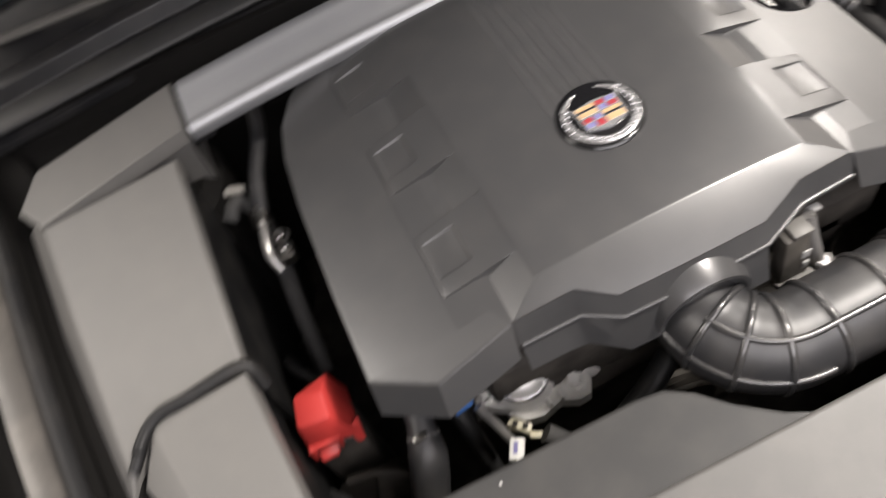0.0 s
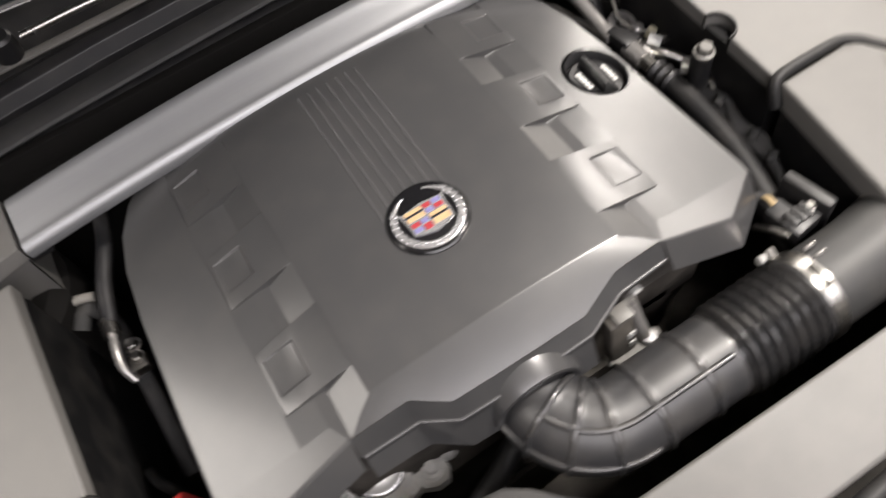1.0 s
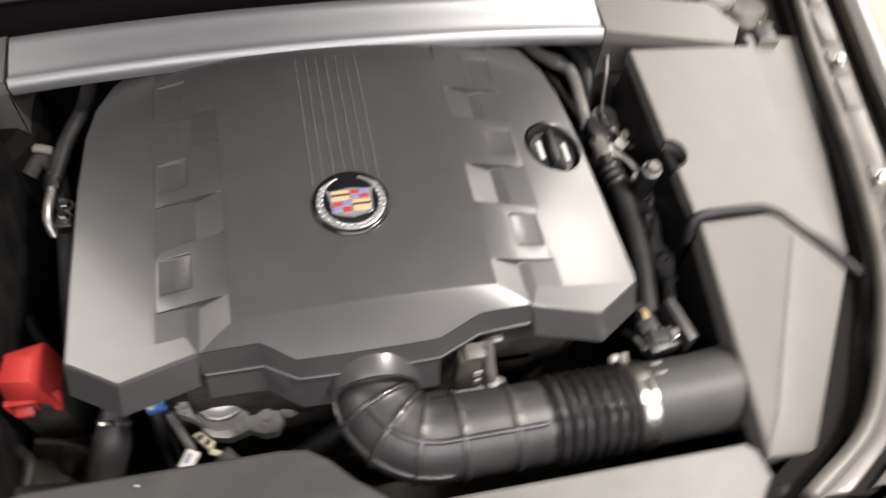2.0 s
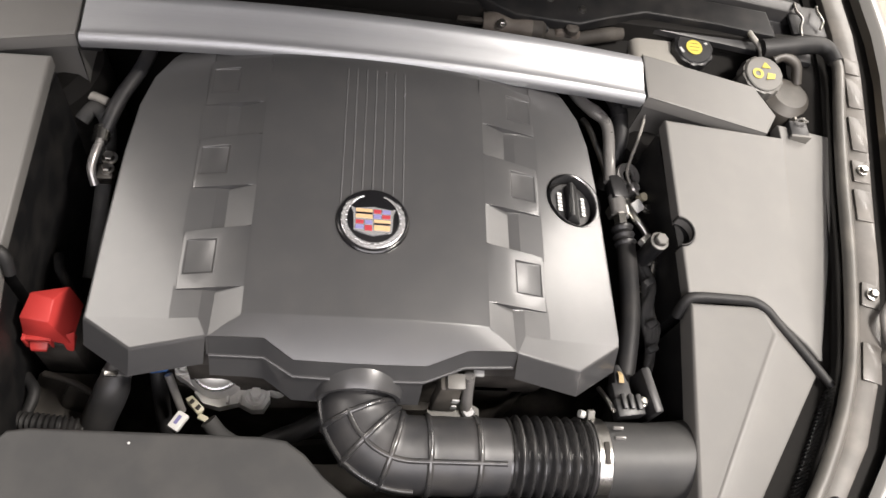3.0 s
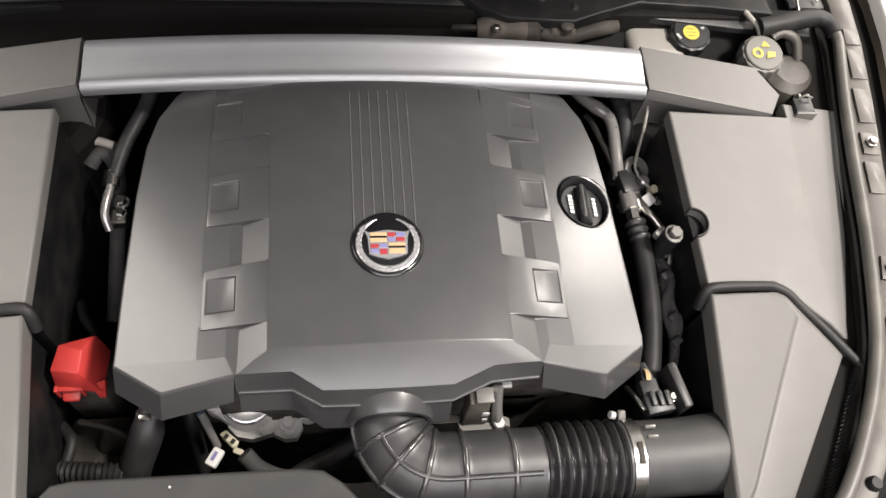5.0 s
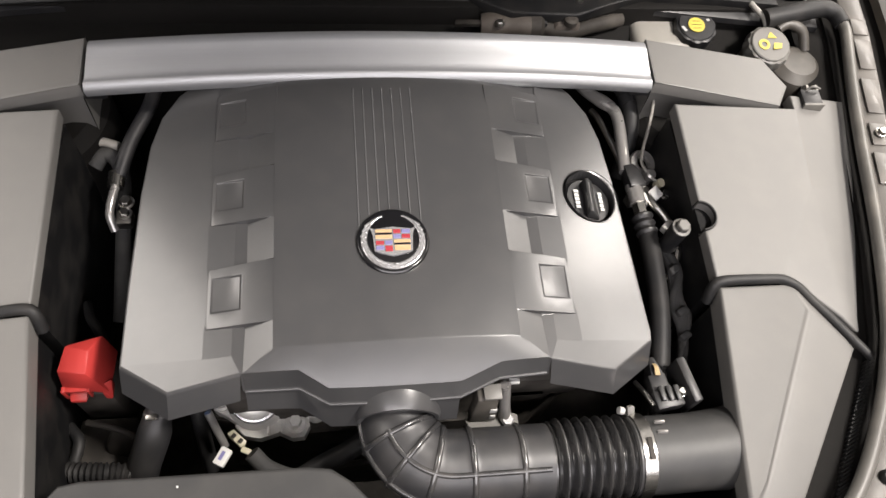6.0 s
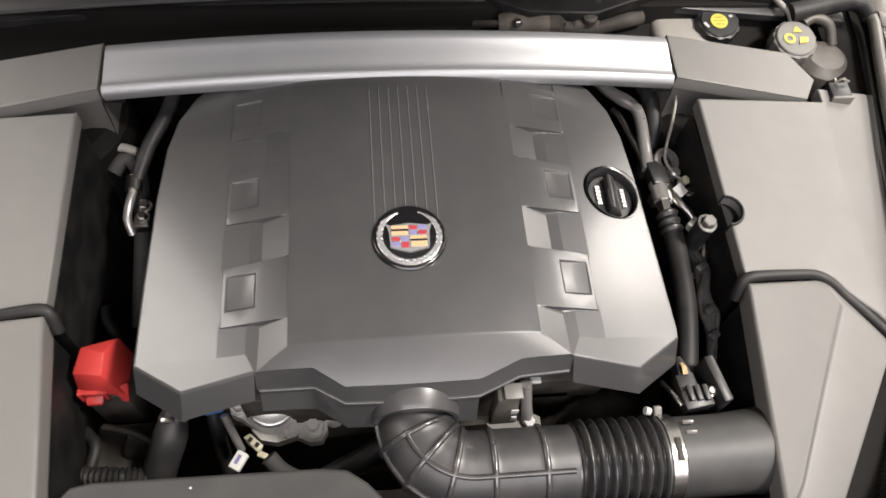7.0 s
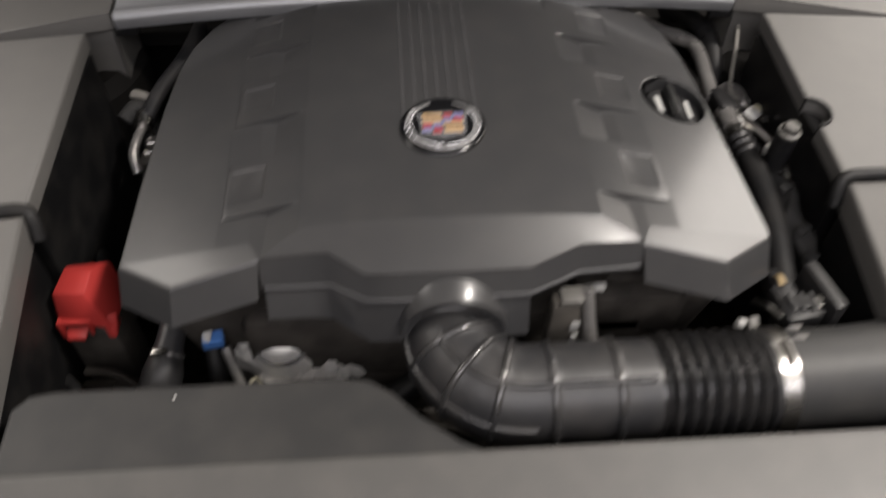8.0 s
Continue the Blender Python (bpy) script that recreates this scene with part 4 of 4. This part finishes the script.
part("neck", tube([(-0.268, -0.098, 0.754), (-0.2715, -0.124, 0.7485)], 0.0132, 18, curved=False), PIPE, rad)
part("band", tube([(-0.2735, -0.132, 0.744), (-0.277, -0.145, 0.736)], 0.0166, 20, curved=False), PIPE, rad)
part("ear", box((-0.276, -0.142, 0.760), (0.014, 0.006, 0.006), 0.001), STEEL, rad)

# thermostat housing with flange, bolt and connectors
therm = thing("thermostat_housing", (-0.155, -0.14, 0.64), "cast aluminium thermostat housing with a flange bolt", "thermostat housing")
part("bowl", lathe([(0.0, -0.085), (0.026, -0.080), (0.0345, -0.055), (0.0345, -0.014), (0.0330, -0.008), (0.0305, -0.004), (0.0295, 0.0)], (-0.164, -0.121, 0.740), (0, -0.14, 1), 40), CAST, therm)
part("rim", lathe([(0.0300, -0.004), (0.0302, 0.001), (0.0290, 0.0035), (0.0270, 0.0040), (0.0262, 0.002)], (-0.164, -0.120, 0.742), (0, -0.14, 1), 48), CHROME, therm)
part("dome", lathe([(0.0272, 0.001), (0.0268, 0.006), (0.0245, 0.0115), (0.0200, 0.0150), (0.012, 0.0172), (0.0, 0.0180)], (-0.164, -0.120, 0.742), (0, -0.14, 1), 40), CAST, therm)
part("flange", prism([(-0.148, -0.110), (-0.120, -0.124), (-0.104, -0.134), (-0.101, -0.150), (-0.108, -0.163), (-0.122, -0.164), (-0.138, -0.156), (-0.160, -0.162), (-0.178, -0.158), (-0.190, -0.145)], 0.698, 0.716, 0.003), CAST, therm)
for k in range(3):
    part("cast_rib", box((-0.150 + 0.014 * k, -0.1535 + 0.001 * k, 0.716), (0.004, 0.010, 0.016), 0.0015), CAST, therm)
part("flange", prism([(-0.178, -0.108), (-0.200, -0.105), (-0.215, -0.114), (-0.214, -0.126), (-0.200, -0.134), (-0.184, -0.146)], 0.706, 0.724, 0.003), CAST, therm)
part("spigot", lathe([(0.0135, -0.02), (0.0125, 0.004), (0.0115, 0.005), (0.0, 0.005)], (-0.118, -0.146, 0.714), seg=24), CAST, therm)
hex_bolt("bolt", (-0.118, -0.146, 0.719), 0.0078, therm, mat=CAST)
part("spigot", lathe([(0.0115, -0.02), (0.0105, 0.003), (0.0, 0.003)], (-0.204, -0.119, 0.724), seg=24), CAST, therm)
hex_bolt("bolt", (-0.204, -0.119, 0.727), 0.0075, therm, mat=CAST)
part("elbow", tube([(-0.132, -0.120, 0.715), (-0.112, -0.124, 0.722), (-0.097, -0.128, 0.710), (-0.092, -0.132, 0.680)], 0.014, 16), CAST, therm)
sensor = thing("sensor_plug", (-0.19, -0.17, 0.66), "cream sensor clip and blue plug beside the cast housing", "connector")
part("body", hull([(-0.198, -0.156, 0.726), (-0.190, -0.151, 0.726), (-0.174, -0.166, 0.722), (-0.182, -0.173, 0.722), (-0.197, -0.158, 0.710), (-0.180, -0.174, 0.708)], 0.0016), CREAM, sensor)
for k in range(2):
    part("window", box((-0.1895 + 0.008 * k, -0.1595 - 0.006 * k, 0.7262 - 0.0014 * k), (0.0045, 0.0055, 0.003), 0.0005, rot(0, 0, -38)), GRIME, sensor)
part("tag", box((-0.200, -0.186, 0.735), (0.014, 0.022, 0.008), 0.002, rot(0, 0, -30)), WHITE, sensor, "white plastic tag")
part("tag_print", box((-0.2005, -0.185, 0.7393), (0.004, 0.011, 0.0008), 0, rot(0, 0, -30)), CBLUE, sensor)
part("tongue", box((-0.176, -0.176, 0.716), (0.012, 0.007, 0.006), 0.0012, rot(0, 0, -25)), CREAM, sensor)
part("rod", tube([(-0.215, -0.139, 0.758), (-0.207, -0.155, 0.740), (-0.200, -0.169, 0.718)], 0.0046, 12, curved=False), PIPE, sensor)
part("plug", box((-0.228, -0.128, 0.756), (0.020, 0.014, 0.012), 0.002, rot(0, 0, 10)), PLUGBLUE, sensor)
part("plug_face", hull([(-0.238, -0.124, 0.764), (-0.228, -0.122, 0.765), (-0.236, -0.134, 0.763), (-0.229, -0.135, 0.763), (-0.238, -0.124, 0.756), (-0.229, -0.135, 0.756)], 0.001), TAG, sensor)
part("lead", tube([(-0.168, -0.182, 0.728), (-0.150, -0.198, 0.715), (-0.12, -0.205, 0.69), (-0.10, -0.19, 0.66)], 0.010, 10), TAPE, sensor)
small = thing("coolant_pipe", (-0.22, -0.14, 0.62), "narrow black coolant pipe dropping past the housing", "pipe")
part("pipe", tube([(-0.236, -0.105, 0.735), (-0.232, -0.130, 0.722), (-0.228, -0.155, 0.692), (-0.224, -0.180, 0.65)], 0.0095, 12), RUBBER, small)
dark_hose = thing("bypass_hose", (-0.06, -0.2, 0.60), "black bypass hose in the shade under the elbow", "hose")
part("hose", tube([(-0.14, -0.225, 0.70), (-0.10, -0.205, 0.72), (-0.06, -0.19, 0.735), (-0.03, -0.175, 0.745)], 0.012, 12), RUBBER, dark_hose)

# throttle bracket and sensor behind the sleeve
thr = thing("throttle_bracket", (0.105, -0.16, 0.70), "grey metal throttle bracket behind the intake hose", "bracket")
part("plate", prism([(0.082, -0.186), (0.130, -0.188), (0.139, -0.182), (0.139, -0.172), (0.128, -0.166), (0.084, -0.166), (0.078, -0.174)], 0.781, 0.787, 0.0018), GREYCAP, thr)
part("post", hull([(0.081, -0.178, 0.787), (0.112, -0.178, 0.787), (0.081, -0.162, 0.787), (0.112, -0.162, 0.787), (0.086, -0.168, 0.838), (0.110, -0.168, 0.838), (0.086, -0.150, 0.838), (0.110, -0.150, 0.838)], 0.003), OLDTANK, thr, "dull brown-grey plastic post")
part("cap", box((0.103, -0.159, 0.8405), (0.020, 0.018, 0.005), 0.0012), GREYCAP, thr)
for z, w in ((0.800, 0.006), (0.814, 0.008)):
    part("label", box((0.1065, -0.1785 + 0.2 * (z - 0.787), z), (w, 0.0015, 0.011), 0.0003), TAG, thr)
part("rod", tube([(0.124, -0.174, 0.786), (0.121, -0.164, 0.812), (0.118, -0.152, 0.842)], lambda d: 0.0062 if d > 0.012 else 0.0075, 16, 0.003, curved=False), PIPE, thr)
part("nut", lathe([(0.0, 0.0), (0.0085, 0.0), (0.0085, 0.006), (0.0065, 0.008), (0.0, 0.008)], (0.126, -0.178, 0.786), seg=6), CHROME, thr)
part("tip", box((0.130, -0.146, 0.834), (0.012, 0.007, 0.005), 0.001), TAG, thr)
part("throttle_body", lathe([(0.0, -0.02), (0.045, -0.02), (0.045, 0.05), (0.0, 0.05)], (-0.002, -0.09, 0.805), (0, -1, 0), 28), GRIME, thr)
part("motor", box((0.17, -0.11, 0.775), (0.11, 0.06, 0.06), 0.012), GRIME, thr)

# ---- right channel: lines, loom, bolt, plug ----
ac = thing("air_conditioning_line", (0.33, 0.15, 0.70), "dull alloy pipe with crimped fittings beside the cover", "pipe")
part("pipe", tube([(0.280, 0.325, 0.80), (0.298, 0.282, 0.808), (0.319, 0.258, 0.812), (0.330, 0.245, 0.812), (0.333, 0.222, 0.811), (0.330, 0.180, 0.809), (0.328, 0.146, 0.806)], lambda d: 0.0082 + 0.0014 * math.exp(-(((d - 0.075) / 0.010) ** 2)), 16, 0.003), PIPE, ac)
part("pipe", tube([(0.306, 0.262, 0.79), (0.313, 0.242, 0.794), (0.326, 0.190, 0.794), (0.335, 0.158, 0.788)], 0.0046, 12), STEEL, ac)
part("connector", hull([(0.324, 0.152, 0.816), (0.338, 0.154, 0.816), (0.324, 0.152, 0.796), (0.340, 0.154, 0.796), (0.328, 0.118, 0.816), (0.352, 0.122, 0.812), (0.328, 0.116, 0.794), (0.354, 0.120, 0.794), (0.347, 0.142, 0.815)], 0.0025), BLACK, ac)
part("fitting", tube([(0.336, 0.126, 0.803), (0.338, 0.098, 0.802)], 0.0112, 14, curved=False), PIPE, ac)
part("fitting", tube([(0.338, 0.099, 0.802), (0.339, 0.080, 0.801)], 0.0095, 6, curved=False), STEEL, ac)
part("union", box((0.352, 0.106, 0.801), (0.014, 0.016, 0.016), 0.003, rot(0, 0, 25)), CAST, ac)
part("collar", tube([(0.339, 0.080, 0.801), (0.342, 0.050, 0.800)], lambda d: 0.0135 + 0.0015 * math.sin(d * 2 * math.pi / 0.011), 16, 0.002), BLACK, ac)
part("hose", tube([(0.342, 0.055, 0.800), (0.341, 0.02, 0.800), (0.337, -0.04, 0.798), (0.329, -0.09, 0.794), (0.318, -0.14, 0.785), (0.308, -0.18, 0.76)], 0.0125, 16, 0.006), RUBBER, ac)
branch = thing("service_port", (0.375, 0.05, 0.72), "alloy branch pipe with a service port below the bolt", "pipe")
part("pipe", tube([(0.350, 0.121, 0.803), (0.355, 0.097, 0.806), (0.367, 0.081, 0.804), (0.377, 0.062, 0.798), (0.381, 0.030, 0.790), (0.374, 0.010, 0.782), (0.366, -0.002, 0.775)], 0.0055, 12), STEEL, branch)
part("block", box((0.373, 0.060, 0.800), (0.018, 0.018, 0.014), 0.003, rot(0, 0, 40)), CAST, branch)
part("plug", lathe([(0.0, 0.0), (0.006, 0.0), (0.006, 0.012), (0.0, 0.013)], (0.376, 0.135, 0.788), (0.3, -0.2, 1), 12), CREAM, branch)
bracket = thing("hose_bracket", (0.365, 0.16, 0.70), "dusty steel bracket with a round eye between pipe and lid", "bracket")
part("eye", lathe([(0.009, -0.003), (0.019, -0.003), (0.020, 0.0), (0.019, 0.004), (0.010, 0.005), (0.009, 0.001)], (0.364, 0.172, 0.786), (0.25, -0.3, 1), 24), PIPE, bracket)
part("stem", box((0.366, 0.150, 0.752), (0.022, 0.016, 0.07), 0.003, rot(0, 0, 20)), PIPE, bracket)
part("spring", tube([(0.352, 0.165, 0.785), (0.349, 0.150, 0.792), (0.356, 0.138, 0.797)], 0.0035, 8), STEEL, bracket)
part("bush", lathe([(0.0, 0.0), (0.0075, 0.0), (0.0075, 0.014), (0.005, 0.016), (0.0, 0.016)], (0.366, 0.150, 0.785), (0.2, -0.2, 1), 14), PIPE, bracket)
part("tag", box((0.361, 0.108, 0.812), (0.014, 0.016, 0.003), 0.001, rot(10, -12, 35)), TAG, bracket)
hex_bolt("bolt", (0.379, 0.112, 0.800), 0.0055, bracket)
wire = thing("sensor_wire", (0.38, 0.2, 0.75), "thin pale sensor wire looping down into the bay", "wire")
part("wire", tube([(0.372, 0.275, 0.86), (0.377, 0.245, 0.845), (0.372, 0.215, 0.825), (0.362, 0.185, 0.808), (0.358, 0.165, 0.80), (0.366, 0.145, 0.797), (0.376, 0.135, 0.795)], 0.0022, 8, 0.004), TANK, wire)
grom = thing("lid_bolt", (0.368, 0.035, 0.80), "black hexagon bolt in a rubber ring at the lid's wall", "bolt")
part("ring", lathe([(0.0168, -0.016), (0.0195, -0.016), (0.0205, 0.0), (0.0195, 0.0022), (0.0180, 0.0022), (0.0168, -0.001)], (0.3845, 0.040, 0.869), (0.04, -0.1, 1), 24, -92, 184), RUBBER, grom)
hex_bolt("bolt", (0.366, 0.036, 0.846), 0.0085, grom, (0.05, -0.1, 1), GREYCAP)
part("shank", lathe([(0.0, 0.0), (0.012, 0.0), (0.012, 0.05), (0.0, 0.051)], (0.366, 0.037, 0.797), seg=16), BLACK, grom)
clutter = thing("wiring_loom", (0.36, -0.02, 0.66), "bundle of black taped wires beside the corrugated hose", "wiring")
for k in range(5):
    o = 0.008 * k
    part("wire", tube([(0.360 + 0.3 * o, 0.05 - o, 0.785), (0.374 - 0.3 * o, 0.0 - o, 0.793 - 0.3 * o), (0.361 + 0.5 * o, -0.04 - 0.6 * o, 0.785), (0.369 - 0.5 * o, -0.09 - o, 0.77), (0.358, -0.15, 0.72)], 0.006 - 0.0005 * k, 12), TAPE, clutter)
for y, z in ((0.0, 0.800), (-0.055, 0.793), (-0.085, 0.785)):
    part("clip", box((0.366, y, z), (0.016, 0.010, 0.010), 0.003, rot(0, 0, 30)), TAPE, clutter)
plug = thing("air_sensor_plug", (0.305, -0.155, 0.74), "black air sensor plug with tan wires on the intake pipe", "connector")
part("body", box((0.304, -0.158, 0.812), (0.022, 0.030, 0.020), 0.002, rot(0, 0, 8)), BLACK, plug)
part("boot", hull([(0.293, -0.147, 0.80), (0.314, -0.145, 0.80), (0.295, -0.147, 0.822), (0.312, -0.145, 0.822), (0.298, -0.120, 0.80), (0.307, -0.120, 0.80), (0.299, -0.120, 0.816), (0.306, -0.120, 0.816)], 0.002), BLACK, plug)
for k in range(4):
    part("wire", tube([(0.3005 + 0.0016 * k, -0.145, 0.823), (0.301 + 0.0012 * k, -0.135, 0.8235), (0.302 + 0.0006 * k, -0.127, 0.812), (0.303, -0.124, 0.79)], 0.0009, 12, 0.003), BROWNISH, plug)
part("base", box((0.310, -0.173, 0.815), (0.034, 0.022, 0.020), 0.002, rot(0, 0, 8)), BLACK, plug)
for k in range(3):
    part("step", box((0.302 + 0.009 * k, -0.168, 0.827), (0.006, 0.018, 0.004), 0.001, rot(0, 0, 8)), BLACK, plug)
hex_bolt("bolt", (0.327, -0.166, 0.822), 0.0045, plug)
part("fin", box((0.335, -0.155, 0.79), (0.012, 0.055, 0.09), 0.003, rot(0, 0, 12)), BLACK, plug)
part("strap", tube([(0.283, -0.145, 0.80), (0.287, -0.165, 0.815), (0.292, -0.180, 0.82)], 0.003, 8), STEEL, plug)

# ---- reservoirs behind the tower cover ----
tank = thing("brake_fluid_reservoir", (0.43, 0.37, 0.74), "cloudy white brake fluid reservoir with a black cap", "reservoir")
part("body", box((0.425, 0.372, 0.79), (0.095, 0.066, 0.09), 0.014, None, 3), TANK, tank)
part("neck", lathe([(0.026, -0.03), (0.026, 0.0)], (0.470, 0.372, 0.835), (0, -0.1, 1), 24), TANK, tank)
capk = part("cap", lathe([(0.0, -0.012), (0.0305, -0.012), (0.0315, -0.004), (0.0300, 0.004), (0.026, 0.006), (0.0, 0.006)], (0.470, 0.372, 0.842), (0, -0.12, 1), 72, wave=lambda a: 1 + 0.035 * math.sin(10 * a)), BLACK, tank, "scalloped black cap")
part("cap_top", lathe([(0.0, 0.0078), (0.0262, 0.0078), (0.0275, 0.0066), (0.0275, 0.003)], (0.470, 0.372, 0.842), (0, -0.12, 1), 40), BLACK, capk)
bm = lathe([(0.0, 0.0), (0.0125, 0.0), (0.0125, 0.0012), (0.0, 0.0012)], (0.468, 0.369, 0.8500), (0, -0.12, 1), 28)
part("emblem", bm, YELLOW, capk)
for dx, dy, w in ((0.0, 0.006, 0.012), (0.0, 0.000, 0.016), (0.0, -0.006, 0.012)):
    part("emblem_line", box((0.468 + dx, 0.369 + dy, 0.8512 + 0.12 * dy), (w, 0.0007, 0.0006)), BLACK, capk)
for dx, dy, w, hgt in ((-0.0195, -0.006, 0.0045, 0.010), (0.0195, 0.009, 0.005, 0.004)):
    part("print", box((0.468 + dx, 0.369 + dy, 0.8500 + 0.12 * dy), (w, hgt, 0.001), 0, rot(0, 0, 25)), TAG, capk)
wash = thing("coolant_reservoir", (0.58, 0.31, 0.72), "dull plastic coolant reservoir with a ribbed grey cap", "reservoir")
part("body", lathe([(0.0, -0.12), (0.040, -0.12), (0.043, -0.03), (0.038, -0.010), (0.026, 0.0), (0.0, 0.0)], (0.614, 0.308, 0.842), seg=32), OLDTANK, wash)
part("shoulder", lathe([(0.0, -0.10), (0.036, -0.10), (0.036, -0.016), (0.030, -0.004), (0.0, 0.0)], (0.572, 0.318, 0.832), (0, 0, 1), 28), BLACK, wash)
for x in (0.590, 0.603):
    part("tab", box((x, 0.238, 0.862), (0.004, 0.010, 0.014), 0.001), TANK, wash)
capw = part("cap", lathe([(0.0, -0.016), (0.0315, -0.016), (0.033, -0.008), (0.031, 0.003), (0.027, 0.005), (0.0, 0.006)], (0.566, 0.326, 0.853), (0.0, -0.16, 1), 84, wave=lambda a: 1 + 0.03 * math.sin(14 * a)), GREYCAP, wash, "ribbed grey cap with yellow signs")
part("cap_top", lathe([(0.0, 0.0078), (0.027, 0.0078), (0.0285, 0.0066), (0.0285, 0.003)], (0.566, 0.326, 0.853), (0.0, -0.16, 1), 40), GREYCAP, capw)
part("neck", lathe([(0.027, -0.04), (0.027, 0.0)], (0.566, 0.328, 0.842), (0, -0.16, 1), 24), OLDTANK, wash)
part("sign", lathe([(0.0045, 0.0), (0.0085, 0.0), (0.0085, 0.001), (0.0045, 0.001)], (0.555, 0.323, 0.8606), (0.0, -0.16, 1), 24), YELLOW, capw)
part("sign", prism([(0.562, 0.333), (0.576, 0.333), (0.569, 0.345)], 0.8625, 0.8636), YELLOW, capw)
part("sign", prism([(0.567, 0.314), (0.580, 0.316), (0.583, 0.325), (0.571, 0.326)], 0.8600, 0.8612), YELLOW, capw)
part("tube", tube([(0.585, 0.352, 0.86), (0.60, 0.358, 0.865), (0.622, 0.350, 0.86), (0.63, 0.33, 0.84)], 0.0075, 12), OLDTANK, wash)
drain = thing("cowl_drain_pipe", (0.22, 0.37, 0.80), "dull alloy pipe bent below the black cowl", "pipe")
part("pipe", tube([(0.12, 0.405, 0.845), (0.17, 0.40, 0.85), (0.225, 0.375, 0.845), (0.27, 0.365, 0.84), (0.31, 0.375, 0.84), (0.36, 0.39, 0.84)], 0.011, 12), GRIME, drain)
part("clip", box((0.235, 0.375, 0.845), (0.018, 0.026, 0.026), 0.004), BLACK, drain)
part("speck", lathe([(0.0, 0.0008), (0.0012, 0.0008), (0.0014, -0.002)], (-0.2285, -0.2362, 0.8342), seg=10), WHITE, shroud, "white paint speck")

# ---- last small things by the tower cover ----
heater = thing("heater_hose", (0.345, 0.24, 0.72), "black rubber heater hose bending down beside the alloy pipe", "hose")
part("hose", tube([(0.318, 0.345, 0.80), (0.336, 0.305, 0.815), (0.351, 0.268, 0.815), (0.357, 0.235, 0.80), (0.352, 0.205, 0.775), (0.345, 0.18, 0.74)], 0.0115, 16), RUBBER, heater)
part("band", tube([(0.351, 0.268, 0.815), (0.3535, 0.256, 0.812)], 0.0122, 16, curved=False), BLACK, heater)
washer = thing("washer_tube", (0.575, 0.37, 0.84), "thin cloudy washer tube dropping from the cowl", "tube")
part("tube", tube([(0.548, 0.405, 0.868), (0.556, 0.385, 0.868), (0.567, 0.368, 0.864), (0.570, 0.352, 0.855)], 0.0042, 12), TANK, washer)
part("elbow", tube([(0.569, 0.358, 0.859), (0.571, 0.348, 0.852)], 0.0055, 12, curved=False), BLACK, washer)
catch = thing("hinge_spring", (0.65, 0.44, 0.84), "bright bent steel hinge spring beside the cowl", "spring")
part("wire", tube([(0.648, 0.475, 0.862), (0.644, 0.455, 0.866), (0.651, 0.440, 0.866), (0.647, 0.425, 0.862), (0.650, 0.408, 0.855)], 0.0022, 12, 0.004), STEEL, catch)
part("wire", tube([(0.684, 0.472, 0.864), (0.679, 0.455, 0.868), (0.686, 0.441, 0.866), (0.682, 0.428, 0.860)], 0.0022, 12, 0.004), STEEL, catch)
part("plate", box((0.666, 0.448, 0.853), (0.058, 0.060, 0.006), 0.002), BLACK, catch)

# wiper motor and linkage, half hidden below the cowl
motor = thing("wiper_motor", (0.20, 0.375, 0.80), "dusty brown wiper motor and linkage below the cowl", "wiper motor")
part("body", tube([(0.150, 0.372, 0.842), (0.185, 0.370, 0.846), (0.222, 0.369, 0.846)], lambda d: 0.017 + 0.002 * math.sin(d * 120), 18, 0.004), RUST, motor)
part("end_cap", lathe([(0.0, -0.010), (0.019, -0.010), (0.020, 0.004), (0.015, 0.010), (0.0, 0.011)], (0.228, 0.369, 0.846), (1, 0, 0), 20), GRIME, motor)
part("gear_case", hull([(0.245, 0.356, 0.838), (0.292, 0.358, 0.840), (0.300, 0.380, 0.842), (0.250, 0.384, 0.842), (0.255, 0.360, 0.856), (0.288, 0.362, 0.857), (0.290, 0.378, 0.857), (0.258, 0.380, 0.857)], 0.004), RUST, motor, "pale dusty gear case")
part("boss", lathe([(0.0, 0.0), (0.010, 0.0), (0.010, 0.008), (0.006, 0.011), (0.0, 0.011)], (0.276, 0.366, 0.856), seg=18), GRIME, motor)
part("arm", hull([(0.112, 0.372, 0.846), (0.160, 0.362, 0.858), (0.162, 0.370, 0.858), (0.114, 0.382, 0.846), (0.112, 0.374, 0.838), (0.160, 0.364, 0.848), (0.162, 0.372, 0.848), (0.114, 0.382, 0.838)], 0.002), GRIME, motor)
part("stand", box((0.215, 0.376, 0.822), (0.12, 0.022, 0.034), 0.004), GRIME, motor)
hex_bolt("bolt", (0.172, 0.358, 0.862), 0.005, motor, mat=STEEL)
